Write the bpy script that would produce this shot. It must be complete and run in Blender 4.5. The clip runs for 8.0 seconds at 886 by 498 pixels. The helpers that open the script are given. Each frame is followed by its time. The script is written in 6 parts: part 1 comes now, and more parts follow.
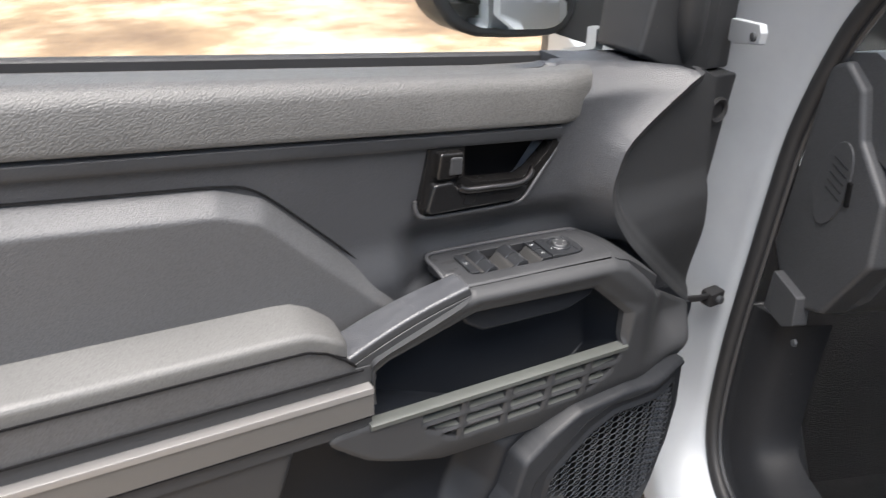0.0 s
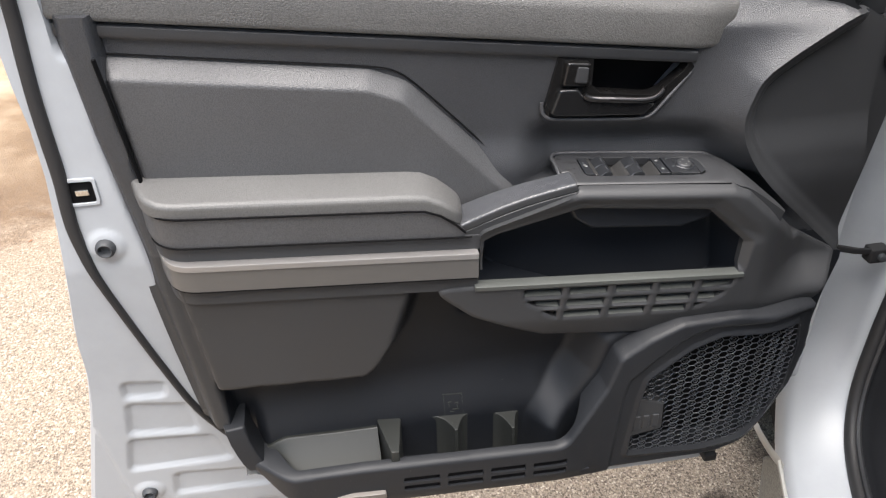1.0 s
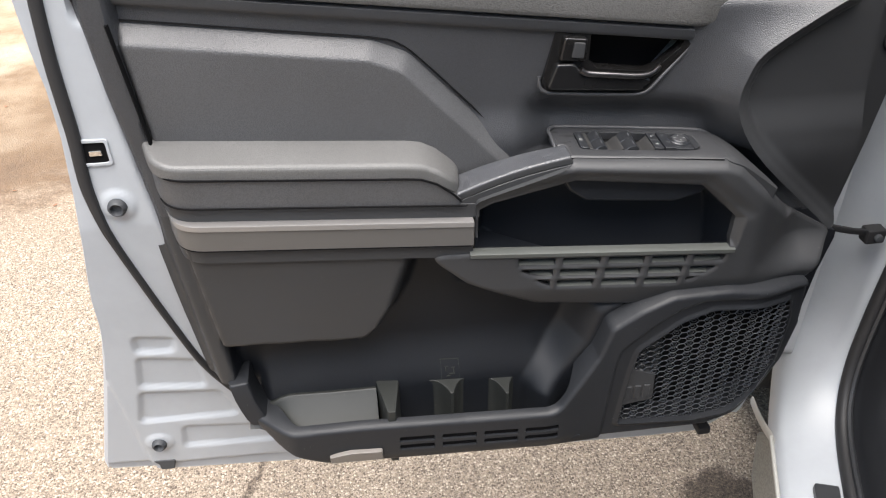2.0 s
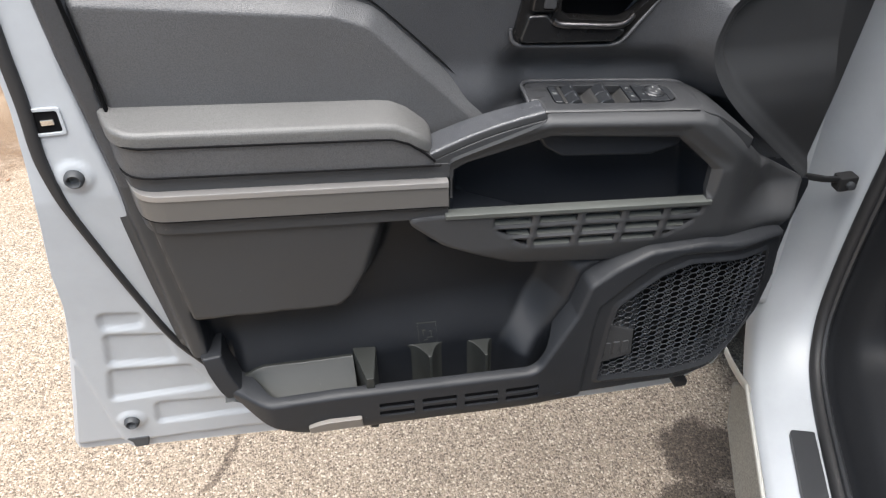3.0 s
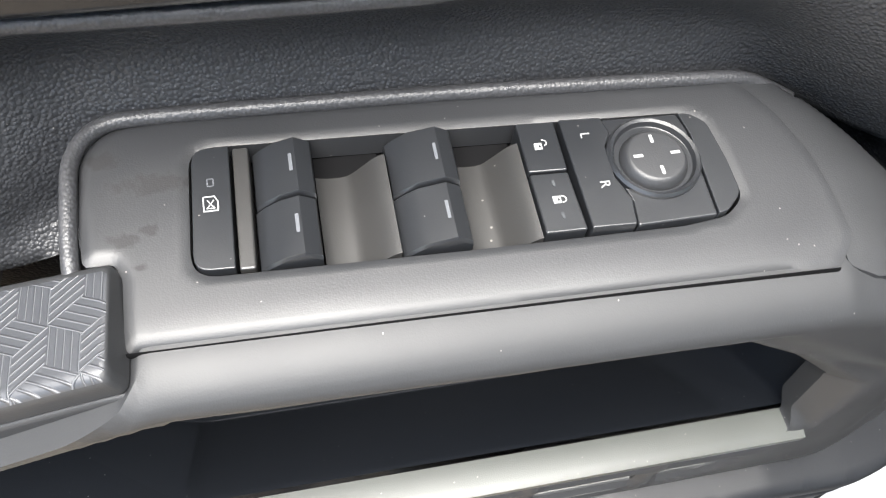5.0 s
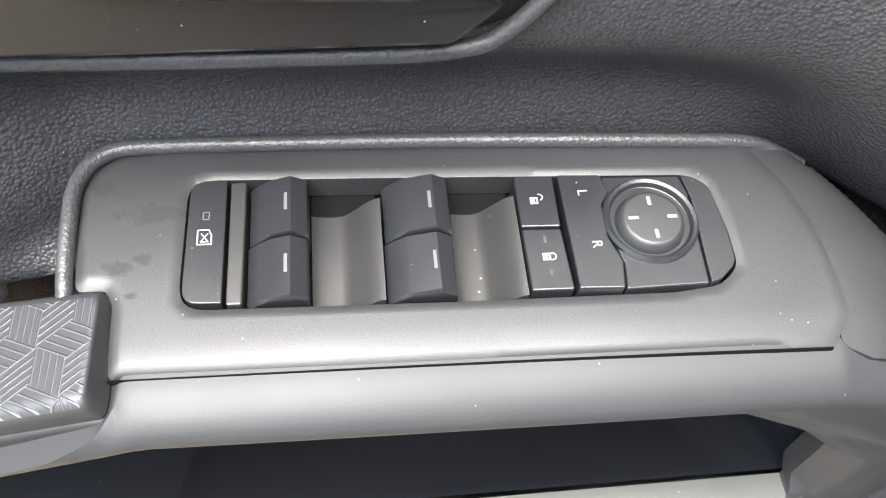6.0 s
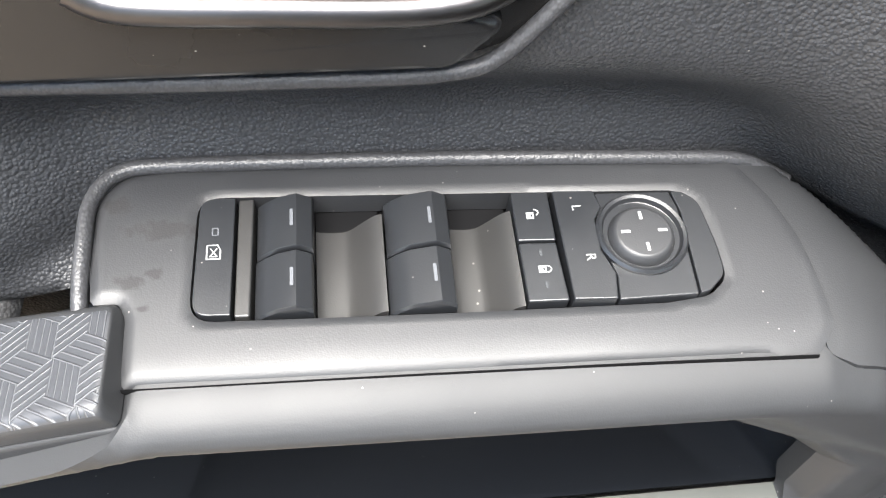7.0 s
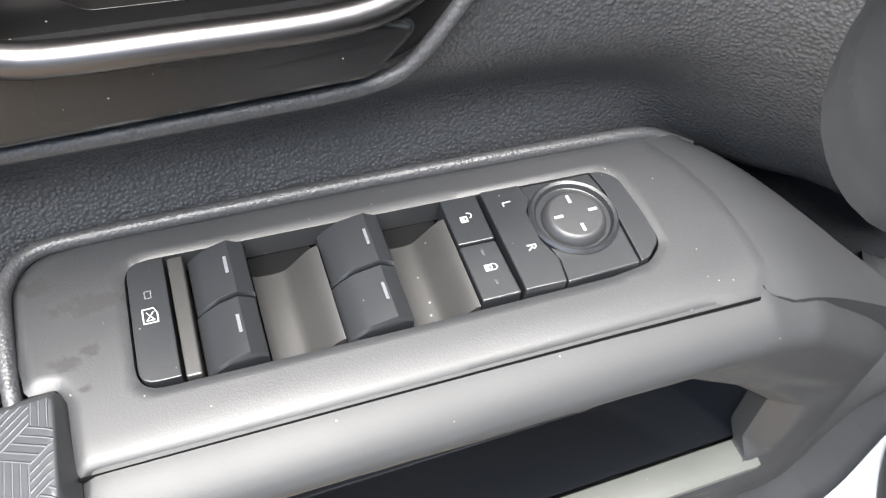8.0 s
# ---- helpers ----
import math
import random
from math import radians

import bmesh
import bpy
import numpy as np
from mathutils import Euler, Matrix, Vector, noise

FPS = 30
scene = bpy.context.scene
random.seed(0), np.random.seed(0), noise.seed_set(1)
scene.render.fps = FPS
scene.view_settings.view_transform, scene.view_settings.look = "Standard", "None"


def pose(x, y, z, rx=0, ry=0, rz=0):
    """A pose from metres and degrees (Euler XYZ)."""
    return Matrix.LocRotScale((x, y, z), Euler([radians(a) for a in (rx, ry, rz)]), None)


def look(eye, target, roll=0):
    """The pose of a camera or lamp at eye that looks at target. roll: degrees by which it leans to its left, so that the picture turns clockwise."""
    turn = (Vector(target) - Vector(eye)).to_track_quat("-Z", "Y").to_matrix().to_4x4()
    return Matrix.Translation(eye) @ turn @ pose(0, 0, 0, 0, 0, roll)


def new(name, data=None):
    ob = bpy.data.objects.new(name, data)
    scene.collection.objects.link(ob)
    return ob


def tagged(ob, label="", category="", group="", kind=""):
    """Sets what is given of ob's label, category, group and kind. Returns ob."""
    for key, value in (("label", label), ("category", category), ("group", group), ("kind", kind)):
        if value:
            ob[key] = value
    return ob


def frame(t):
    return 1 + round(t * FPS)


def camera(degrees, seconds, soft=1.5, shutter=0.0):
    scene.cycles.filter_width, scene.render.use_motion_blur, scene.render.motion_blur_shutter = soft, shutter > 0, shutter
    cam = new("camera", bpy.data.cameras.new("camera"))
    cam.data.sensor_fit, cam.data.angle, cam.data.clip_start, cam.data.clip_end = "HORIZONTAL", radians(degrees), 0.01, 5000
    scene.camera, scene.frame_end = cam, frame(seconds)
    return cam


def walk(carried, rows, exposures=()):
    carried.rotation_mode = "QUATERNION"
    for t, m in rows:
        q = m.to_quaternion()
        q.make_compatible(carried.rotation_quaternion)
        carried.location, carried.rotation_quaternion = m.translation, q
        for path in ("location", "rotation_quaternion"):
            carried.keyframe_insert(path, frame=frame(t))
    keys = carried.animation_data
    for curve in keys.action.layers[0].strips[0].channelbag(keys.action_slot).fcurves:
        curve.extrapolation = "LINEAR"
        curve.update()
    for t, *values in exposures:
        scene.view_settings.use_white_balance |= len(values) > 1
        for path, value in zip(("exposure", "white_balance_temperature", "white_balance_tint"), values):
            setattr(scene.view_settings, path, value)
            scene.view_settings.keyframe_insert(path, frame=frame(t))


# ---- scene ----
cam = camera(58.78, 8.0, soft=1.15, shutter=0.2)
PATH = [
    (0, (0.0172, 0.0206, 1.6472), (0.4796, 0.7634, 1.1630), 0.62),
    (0.5, (0.0232, -0.0763, 1.6486), (0.2952, 0.7317, 1.1260), -0.43),
    (1, (0.1210, -0.1942, 1.6688), (0.2618, 0.6286, 1.1182), -1.39),
    (1.5, (0.1527, -0.2381, 1.6777), (0.2598, 0.5785, 1.1106), -1.08),
    (3, (0.1404, -0.2137, 1.6612), (0.2869, 0.5628, 1.0483), -1.24),
    (3.5, (0.1726, -0.0381, 1.5957), (0.3605, 0.6692, 0.9143), -1.83),
    (4, (0.2181, 0.1848, 1.5304), (0.4196, 0.7965, 0.7654), -0.77),
    (4.5, (0.3652, 0.3879, 1.4329), (0.5190, 0.9304, 0.6071), -0.20),
    (5, (0.5122, 0.5469, 1.3757), (0.5997, 1.0558, 0.5194), -1.48),
    (6.5, (0.5321, 0.5546, 1.3883), (0.5616, 1.0908, 0.5447), -2.42),
    (7, (0.5306, 0.5474, 1.3906), (0.5670, 1.0941, 0.5541), -2.63),
    (7.5, (0.5329, 0.5522, 1.3876), (0.5973, 1.1095, 0.5598), -2.88),
    (8, (0.5130, 0.5425, 1.3824), (0.6931, 1.1097, 0.5788), -2.38),
]
walk(cam, [(t, look(eye, target, roll)) for t, eye, target, roll in PATH], [(0, 1.75, 6700, 12), (0.5, 1.6, 6700, 12), (1.4, 1.4, 6700, 12), (3.4, 1.45, 6500, 10), (4.0, 1.7, 6500, 10), (4.5, 1.8, 6600, 10), (5.0, 2.2, 6650, 9), (6.3, 2.42, 6650, 9), (8, 2.45, 6650, 9)])

# ---- world, sun, exposure ----
SUN_ELEV, SUN_AZ = 76.0, -108.0   # azimuth from +x towards +y
world = bpy.data.worlds.new("sky")
scene.world = world
world.use_nodes = True
wn = world.node_tree.nodes
sky = wn.new("ShaderNodeTexSky")
sky.sky_type = "NISHITA"
sky.sun_disc = False
sky.sun_elevation = radians(SUN_ELEV)
sky.sun_rotation = radians(90.0 - SUN_AZ)
sky.dust_density = 2.0
sky.air_density = 1.2
wn["Background"].inputs["Strength"].default_value = 0.08
world.node_tree.links.new(sky.outputs["Color"], wn["Background"].inputs["Color"])
sun = new("sun", bpy.data.lights.new("sun", "SUN"))
sun.data.energy = 5.0
sun.data.angle = radians(62.0)
sun.data.color = (1.0, 0.98, 0.95)
az, el = radians(SUN_AZ), radians(SUN_ELEV)
sun_way = Vector((math.cos(az) * math.cos(el), math.sin(az) * math.cos(el), math.sin(el)))
sun.matrix_world = look(sun_way * 30.0, (0, 0, 0))


# ---- materials ----
def material(name, colour, rough=0.5, metal=0.0, spec=0.5):
    m = bpy.data.materials.new(name)
    m.use_nodes = True
    b = m.node_tree.nodes["Principled BSDF"]
    b.inputs["Base Color"].default_value = (*colour, 1)
    b.inputs["Roughness"].default_value = rough
    b.inputs["Metallic"].default_value = metal
    b.inputs["Specular IOR Level"].default_value = spec
    return m


def node(m, kind, **values):
    n = m.node_tree.nodes.new(kind)
    for key, value in values.items():
        n.inputs[key.replace("_", " ")].default_value = value
    return n


def link(m, a, b):
    m.node_tree.links.new(a, b)


def coords(m, scale=(1, 1, 1)):
    """Object space in metres (all parts keep the origin), scaled."""
    tc = m.node_tree.nodes.new("ShaderNodeTexCoord")
    mp = node(m, "ShaderNodeMapping", Scale=scale)
    link(m, tc.outputs["Object"], mp.inputs["Vector"])
    return mp.outputs["Vector"]


def ramp(m, value, stops):
    r = m.node_tree.nodes.new("ShaderNodeValToRGB")
    el = r.color_ramp.elements
    while len(el) < len(stops):
        el.new(0.5)
    for e, (p, c) in zip(el, stops):
        e.position = p
        e.color = (*c, 1) if len(c) == 3 else c
    link(m, value, r.inputs["Fac"])
    return r.outputs["Color"]


def grey(v):
    return (v, v, v)


def mix(m, fac, a, b, kind="MIX"):
    n = m.node_tree.nodes.new("ShaderNodeMix")
    n.data_type = "RGBA"
    n.blend_type = kind
    for slot, value in ((0, fac), (6, a), (7, b)):
        if hasattr(value, "is_linked"):
            link(m, value, n.inputs[slot])
        else:
            n.inputs[slot].default_value = value if slot == 0 else (*value, 1)
    return n.outputs[2]


def math_node(m, op, a, b=0.0, c=0.0):
    n = m.node_tree.nodes.new("ShaderNodeMath")
    n.operation = op
    for slot, value in enumerate((a, b, c)):
        if hasattr(value, "is_linked"):
            link(m, value, n.inputs[slot])
        else:
            n.inputs[slot].default_value = value
    return n.outputs[0]


def bump(m, height, strength, distance):
    b = node(m, "ShaderNodeBump", Strength=strength, Distance=distance)
    link(m, height, b.inputs["Height"])
    link(m, b.outputs["Normal"], m.node_tree.nodes["Principled BSDF"].inputs["Normal"])


def grained(name, colour, cell=0.0016, depth=0.0003, rough=0.5, strength=0.6, dust=0.02, spec=0.45, warp=0.22):
    """Moulded plastic or leather: small pebbled cells with painted crease shade, soft smudges, a little dust."""
    m = material(name, colour, rough, 0.0, spec)
    b = m.node_tree.nodes["Principled BSDF"]
    v = coords(m)
    nz = node(m, "ShaderNodeTexNoise", Scale=0.35 / cell, Detail=2.0)
    link(m, v, nz.inputs["Vector"])
    shifted = m.node_tree.nodes.new("ShaderNodeVectorMath")
    shifted.operation = "MULTIPLY_ADD"
    link(m, nz.outputs["Color"], shifted.inputs[0])
    shifted.inputs[1].default_value = (cell * warp,) * 3
    link(m, v, shifted.inputs[2])
    vor = node(m, "ShaderNodeTexVoronoi", Scale=1.0 / cell)
    vor.feature = "SMOOTH_F1"
    vor.inputs["Smoothness"].default_value = 0.22
    link(m, shifted.outputs[0], vor.inputs["Vector"])
    bump(m, math_node(m, "SUBTRACT", 1.0, vor.outputs["Distance"]), strength, depth)
    big = node(m, "ShaderNodeTexNoise", Scale=9.0, Detail=5.0, Roughness=0.6)
    link(m, v, big.inputs["Vector"])
    col = mix(m, big.outputs["Fac"], [c * 0.86 for c in colour], [c * 1.16 for c in colour])
    # coarse grain: shade in the creases is put into the colour
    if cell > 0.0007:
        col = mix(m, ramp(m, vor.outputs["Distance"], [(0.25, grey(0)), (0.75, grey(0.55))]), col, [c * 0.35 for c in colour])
    specks = node(m, "ShaderNodeTexVoronoi", Scale=130.0)
    link(m, v, specks.inputs["Vector"])
    dots = ramp(m, specks.outputs["Distance"], [(0.0, grey(1)), (dust, grey(1)), (dust + 0.01, grey(0))])
    col = mix(m, math_node(m, "MULTIPLY", dots, 0.45), col, (0.42, 0.40, 0.37))
    link(m, col, b.inputs["Base Color"])
    link(m, ramp(m, big.outputs["Fac"], [(0.3, grey(rough - 0.06)), (0.7, grey(rough + 0.08))]), b.inputs["Roughness"])
    return m


def smooth_plastic(name, colour, rough=0.4, spec=0.5, fine=0.00008, dust=0.03):
    return grained(name, colour, 0.0006, fine, rough, 0.35, dust, spec)


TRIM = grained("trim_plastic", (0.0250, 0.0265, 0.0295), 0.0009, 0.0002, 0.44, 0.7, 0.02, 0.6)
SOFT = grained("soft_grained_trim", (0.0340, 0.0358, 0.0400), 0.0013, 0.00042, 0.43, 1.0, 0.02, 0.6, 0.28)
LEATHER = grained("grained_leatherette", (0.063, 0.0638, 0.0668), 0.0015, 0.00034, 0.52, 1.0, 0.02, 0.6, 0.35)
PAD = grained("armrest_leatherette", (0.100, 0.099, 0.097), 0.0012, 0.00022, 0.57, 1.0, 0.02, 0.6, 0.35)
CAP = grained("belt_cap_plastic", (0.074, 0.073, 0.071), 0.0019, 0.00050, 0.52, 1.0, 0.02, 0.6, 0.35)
PLAIN = smooth_plastic("fine_plastic", (0.0235, 0.0245, 0.0265), 0.54, 0.5)
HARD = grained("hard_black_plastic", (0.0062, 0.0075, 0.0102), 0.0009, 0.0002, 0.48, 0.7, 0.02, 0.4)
BULGE = smooth_plastic("lower_card_plastic", (0.0220, 0.0226, 0.0240), 0.50, 0.5)
DASH = grained("dashboard_plastic", (0.050, 0.052, 0.056), 0.0015, 0.0003, 0.50, 0.7, 0.02, 0.5)
BINMAT = smooth_plastic("bin_plastic", (0.0112, 0.0124, 0.0148), 0.52, 0.34)
# lighter copy of the soft trim: light caught by the fold, as colour
EDGE = grained("lit_rolled_edge_trim", (0.046, 0.047, 0.051), 0.0011, 0.00018, 0.46, 0.9, 0.0, 0.6, 0.28)
CABIN = grained("cabin_black_plastic", (0.0110, 0.0120, 0.0142), 0.0015, 0.0003, 0.60, 0.7, 0.02, 0.25)
PLATE = smooth_plastic("switch_plate_plastic", (0.0225, 0.0234, 0.0256), 0.47, 0.6)
WELL = smooth_plastic("finger_well_plastic", (0.028, 0.0275, 0.0272), 0.38, 1.0, 0.00005, 0.05)


def smudged(m, spots):
    """Dark greasy marks of their own shape on a plastic."""
    b = m.node_tree.nodes["Principled BSDF"]
    old = b.inputs["Base Color"].links[0].from_socket
    v = coords(m)
    sep = m.node_tree.nodes.new("ShaderNodeSeparateXYZ")
    link(m, v, sep.inputs[0])
    nz = node(m, "ShaderNodeTexNoise", Scale=260.0, Detail=4.0, Roughness=0.6)
    link(m, v, nz.inputs["Vector"])
    wob = math_node(m, "MULTIPLY", math_node(m, "SUBTRACT", nz.outputs["Fac"], 0.5), 2.2)
    total = None
    for cx, cy, rx, ry in spots:
        p = math_node(m, "DIVIDE", math_node(m, "SUBTRACT", sep.outputs[0], cx), rx)
        q = math_node(m, "DIVIDE", math_node(m, "SUBTRACT", sep.outputs[1], cy), ry)
        r = math_node(m, "ADD", math_node(m, "SQRT", math_node(m, "ADD", math_node(m, "MULTIPLY", p, p), math_node(m, "MULTIPLY", q, q))), wob)
        s = ramp(m, r, [(0.5, grey(1)), (1.0, grey(0))])
        total = s if total is None else math_node(m, "MAXIMUM", total, s)
    link(m, mix(m, math_node(m, "MULTIPLY", total, 0.92), old, (0.006, 0.006, 0.007)), b.inputs["Base Color"])
    rough = b.inputs["Roughness"].links[0].from_socket
    link(m, math_node(m, "ADD", rough, math_node(m, "MULTIPLY", total, 0.22)), b.inputs["Roughness"])


smudged(PLATE, [(0.4512, 0.7010, 0.015, 0.0042), (0.4420, 0.6830, 0.0052, 0.0032), (0.4490, 0.6855, 0.0040, 0.0024), (0.4460, 0.6730, 0.0030, 0.0016), (0.4350, 0.7120, 0.006, 0.004)])
BUTTON = smooth_plastic("button_plastic", (0.016, 0.0172, 0.0195), 0.34, 0.8, 0.00004)
GLOSS = smooth_plastic("satin_black", (0.0075, 0.0072, 0.0072), 0.26, 0.4, 0.00003)
SATIN = smooth_plastic("satin_lever_plastic", (0.0085, 0.0085, 0.0090), 0.24, 0.45, 0.00004)
POCKET = smooth_plastic("pocket_plastic", (0.0085, 0.0102, 0.0135), 0.42, 0.4)
LINER = smooth_plastic("bin_liner_plastic", (0.0165, 0.018, 0.0168), 0.48, 0.45)
# paler than the frame: sky light on the rim and ledges, as colour
LIP = smooth_plastic("pale_lit_lip_plastic", (0.062, 0.066, 0.062), 0.36)
RUBBER = material("rubber", (0.014, 0.014, 0.015), 0.6)
# near black: joints and dark parts, also sheets that paint shade into hollows
DARK = material("near_black_plastic_and_shade", (0.004, 0.004, 0.0045), 0.8, 0.0, 0.1)
GRILLE = smooth_plastic("grille_plastic", (0.026, 0.028, 0.032), 0.30, 0.9)
CHROME = material("satin_chrome", (0.62, 0.60, 0.57), 0.24, 1.0)
LEVER = material("dark_satin_chrome", (0.115, 0.110, 0.111), 0.34, 1.0)
MARK = material("white_print", (0.29, 0.30, 0.30), 0.5)
DIM = material("grey_print", (0.085, 0.09, 0.10), 0.5)
REFLECTOR = material("pale_reflector", (0.13, 0.12, 0.11), 0.35)
DULL = material("grey_plug", (0.035, 0.038, 0.042), 0.6)


def painted(name, colour):
    m = material(name, colour, 0.45, 0.0, 0.4)
    b = m.node_tree.nodes["Principled BSDF"]
    b.inputs["Coat Weight"].default_value = 0.15
    b.inputs["Coat Roughness"].default_value = 0.2
    v = coords(m)
    nz = node(m, "ShaderNodeTexNoise", Scale=5.0, Detail=6.0, Roughness=0.65)
    link(m, v, nz.inputs["Vector"])
    link(m, mix(m, ramp(m, nz.outputs["Fac"], [(0.45, grey(0)), (0.8, grey(1))]), colour, [c * 0.86 for c in colour]), b.inputs["Base Color"])
    fine = node(m, "ShaderNodeTexNoise", Scale=260.0, Detail=2.0)
    link(m, v, fine.inputs["Vector"])
    bump(m, fine.outputs["Fac"], 0.12, 0.0004)
    return m


WHITE = painted("white_paint", (0.335, 0.354, 0.375))
SEALER = painted("cream_dusty_paint", (0.35, 0.347, 0.325))
DUSTY = grained("dusty_grey_rocker", (0.22, 0.215, 0.195), 0.004, 0.0006, 0.7, 0.5)


def brushed_trim():
    m = material("bronze_grey_trim", (0.105, 0.101, 0.097), 0.40, 0.35)
    b = m.node_tree.nodes["Principled BSDF"]
    v = coords(m, (6, 60, 60))
    nz = node(m, "ShaderNodeTexNoise", Scale=12.0, Detail=3.0)
    link(m, v, nz.inputs["Vector"])
    link(m, ramp(m, nz.outputs["Fac"], [(0.3, grey(0.32)), (0.7, grey(0.44))]), b.inputs["Roughness"])
    return m


BRONZE = brushed_trim()
SILVER = material("pale_satin_strip", (0.27, 0.262, 0.255), 0.38, 0.6)


def tread():
    """Rubber grip with raised ribs that turn by block, on the grip's own axes."""
    m = material("ribbed_rubber", (0.070, 0.074, 0.083), 0.40, 0.0, 0.8)
    tc = m.node_tree.nodes.new("ShaderNodeTexCoord")
    sep = m.node_tree.nodes.new("ShaderNodeSeparateXYZ")
    link(m, tc.outputs["UV"], sep.inputs[0])
    u, v = math_node(m, "ADD", sep.outputs[0], 1.0), math_node(m, "ADD", sep.outputs[1], 1.0035)
    wide, tall = 0.0200, 0.0200 * math.sqrt(3)

    def nearest(du, dv):
        p = math_node(m, "SUBTRACT", math_node(m, "FLOORED_MODULO", math_node(m, "ADD", u, du), wide), wide / 2)
        q = math_node(m, "SUBTRACT", math_node(m, "FLOORED_MODULO", math_node(m, "ADD", v, dv), tall), tall / 2)
        return p, q, math_node(m, "ADD", math_node(m, "MULTIPLY", p, p), math_node(m, "MULTIPLY", q, q))
    (p0, q0, d0), (p1, q1, d1) = nearest(0.0, 0.0), nearest(wide / 2, tall / 2)
    pick = math_node(m, "LESS_THAN", d0, d1)
    rest_ = math_node(m, "SUBTRACT", 1.0, pick)
    p = math_node(m, "ADD", math_node(m, "MULTIPLY", p0, pick), math_node(m, "MULTIPLY", p1, rest_))
    q = math_node(m, "ADD", math_node(m, "MULTIPLY", q0, pick), math_node(m, "MULTIPLY", q1, rest_))
    angle = math_node(m, "FLOORED_MODULO", math_node(m, "ADD", math_node(m, "ARCTAN2", q, p), radians(30)), 2 * math.pi)
    sector = math_node(m, "FLOOR", math_node(m, "DIVIDE", angle, 2 * math.pi / 3))
    turn = math_node(m, "ADD", math_node(m, "MULTIPLY", sector, 2 * math.pi / 3), radians(0))
    along = math_node(m, "ADD", math_node(m, "MULTIPLY", p, math_node(m, "COSINE", turn)), math_node(m, "MULTIPLY", q, math_node(m, "SINE", turn)))
    wave = math_node(m, "SINE", math_node(m, "MULTIPLY", along, 2 * math.pi / 0.0023))
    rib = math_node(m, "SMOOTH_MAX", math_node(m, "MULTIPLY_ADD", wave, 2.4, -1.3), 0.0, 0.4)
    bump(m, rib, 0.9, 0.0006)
    # colour adds to the relief: grooves painted shaded, rib tops painted lit
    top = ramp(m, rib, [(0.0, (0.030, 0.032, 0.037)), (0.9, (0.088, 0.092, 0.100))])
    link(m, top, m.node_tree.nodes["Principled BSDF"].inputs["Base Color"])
    return m


TREAD = tread()


def glass():
    m = material("window_glass", (1, 1, 1), 0.0)
    b = m.node_tree.nodes["Principled BSDF"]
    b.inputs["Transmission Weight"].default_value = 1.0
    b.inputs["IOR"].default_value = 1.05
    b.inputs["Base Color"].default_value = (0.93, 0.95, 0.93, 1)
    return m


GLASS = glass()
MIRROR = material("mirror_glass", (0.85, 0.87, 0.88), 0.02, 1.0)


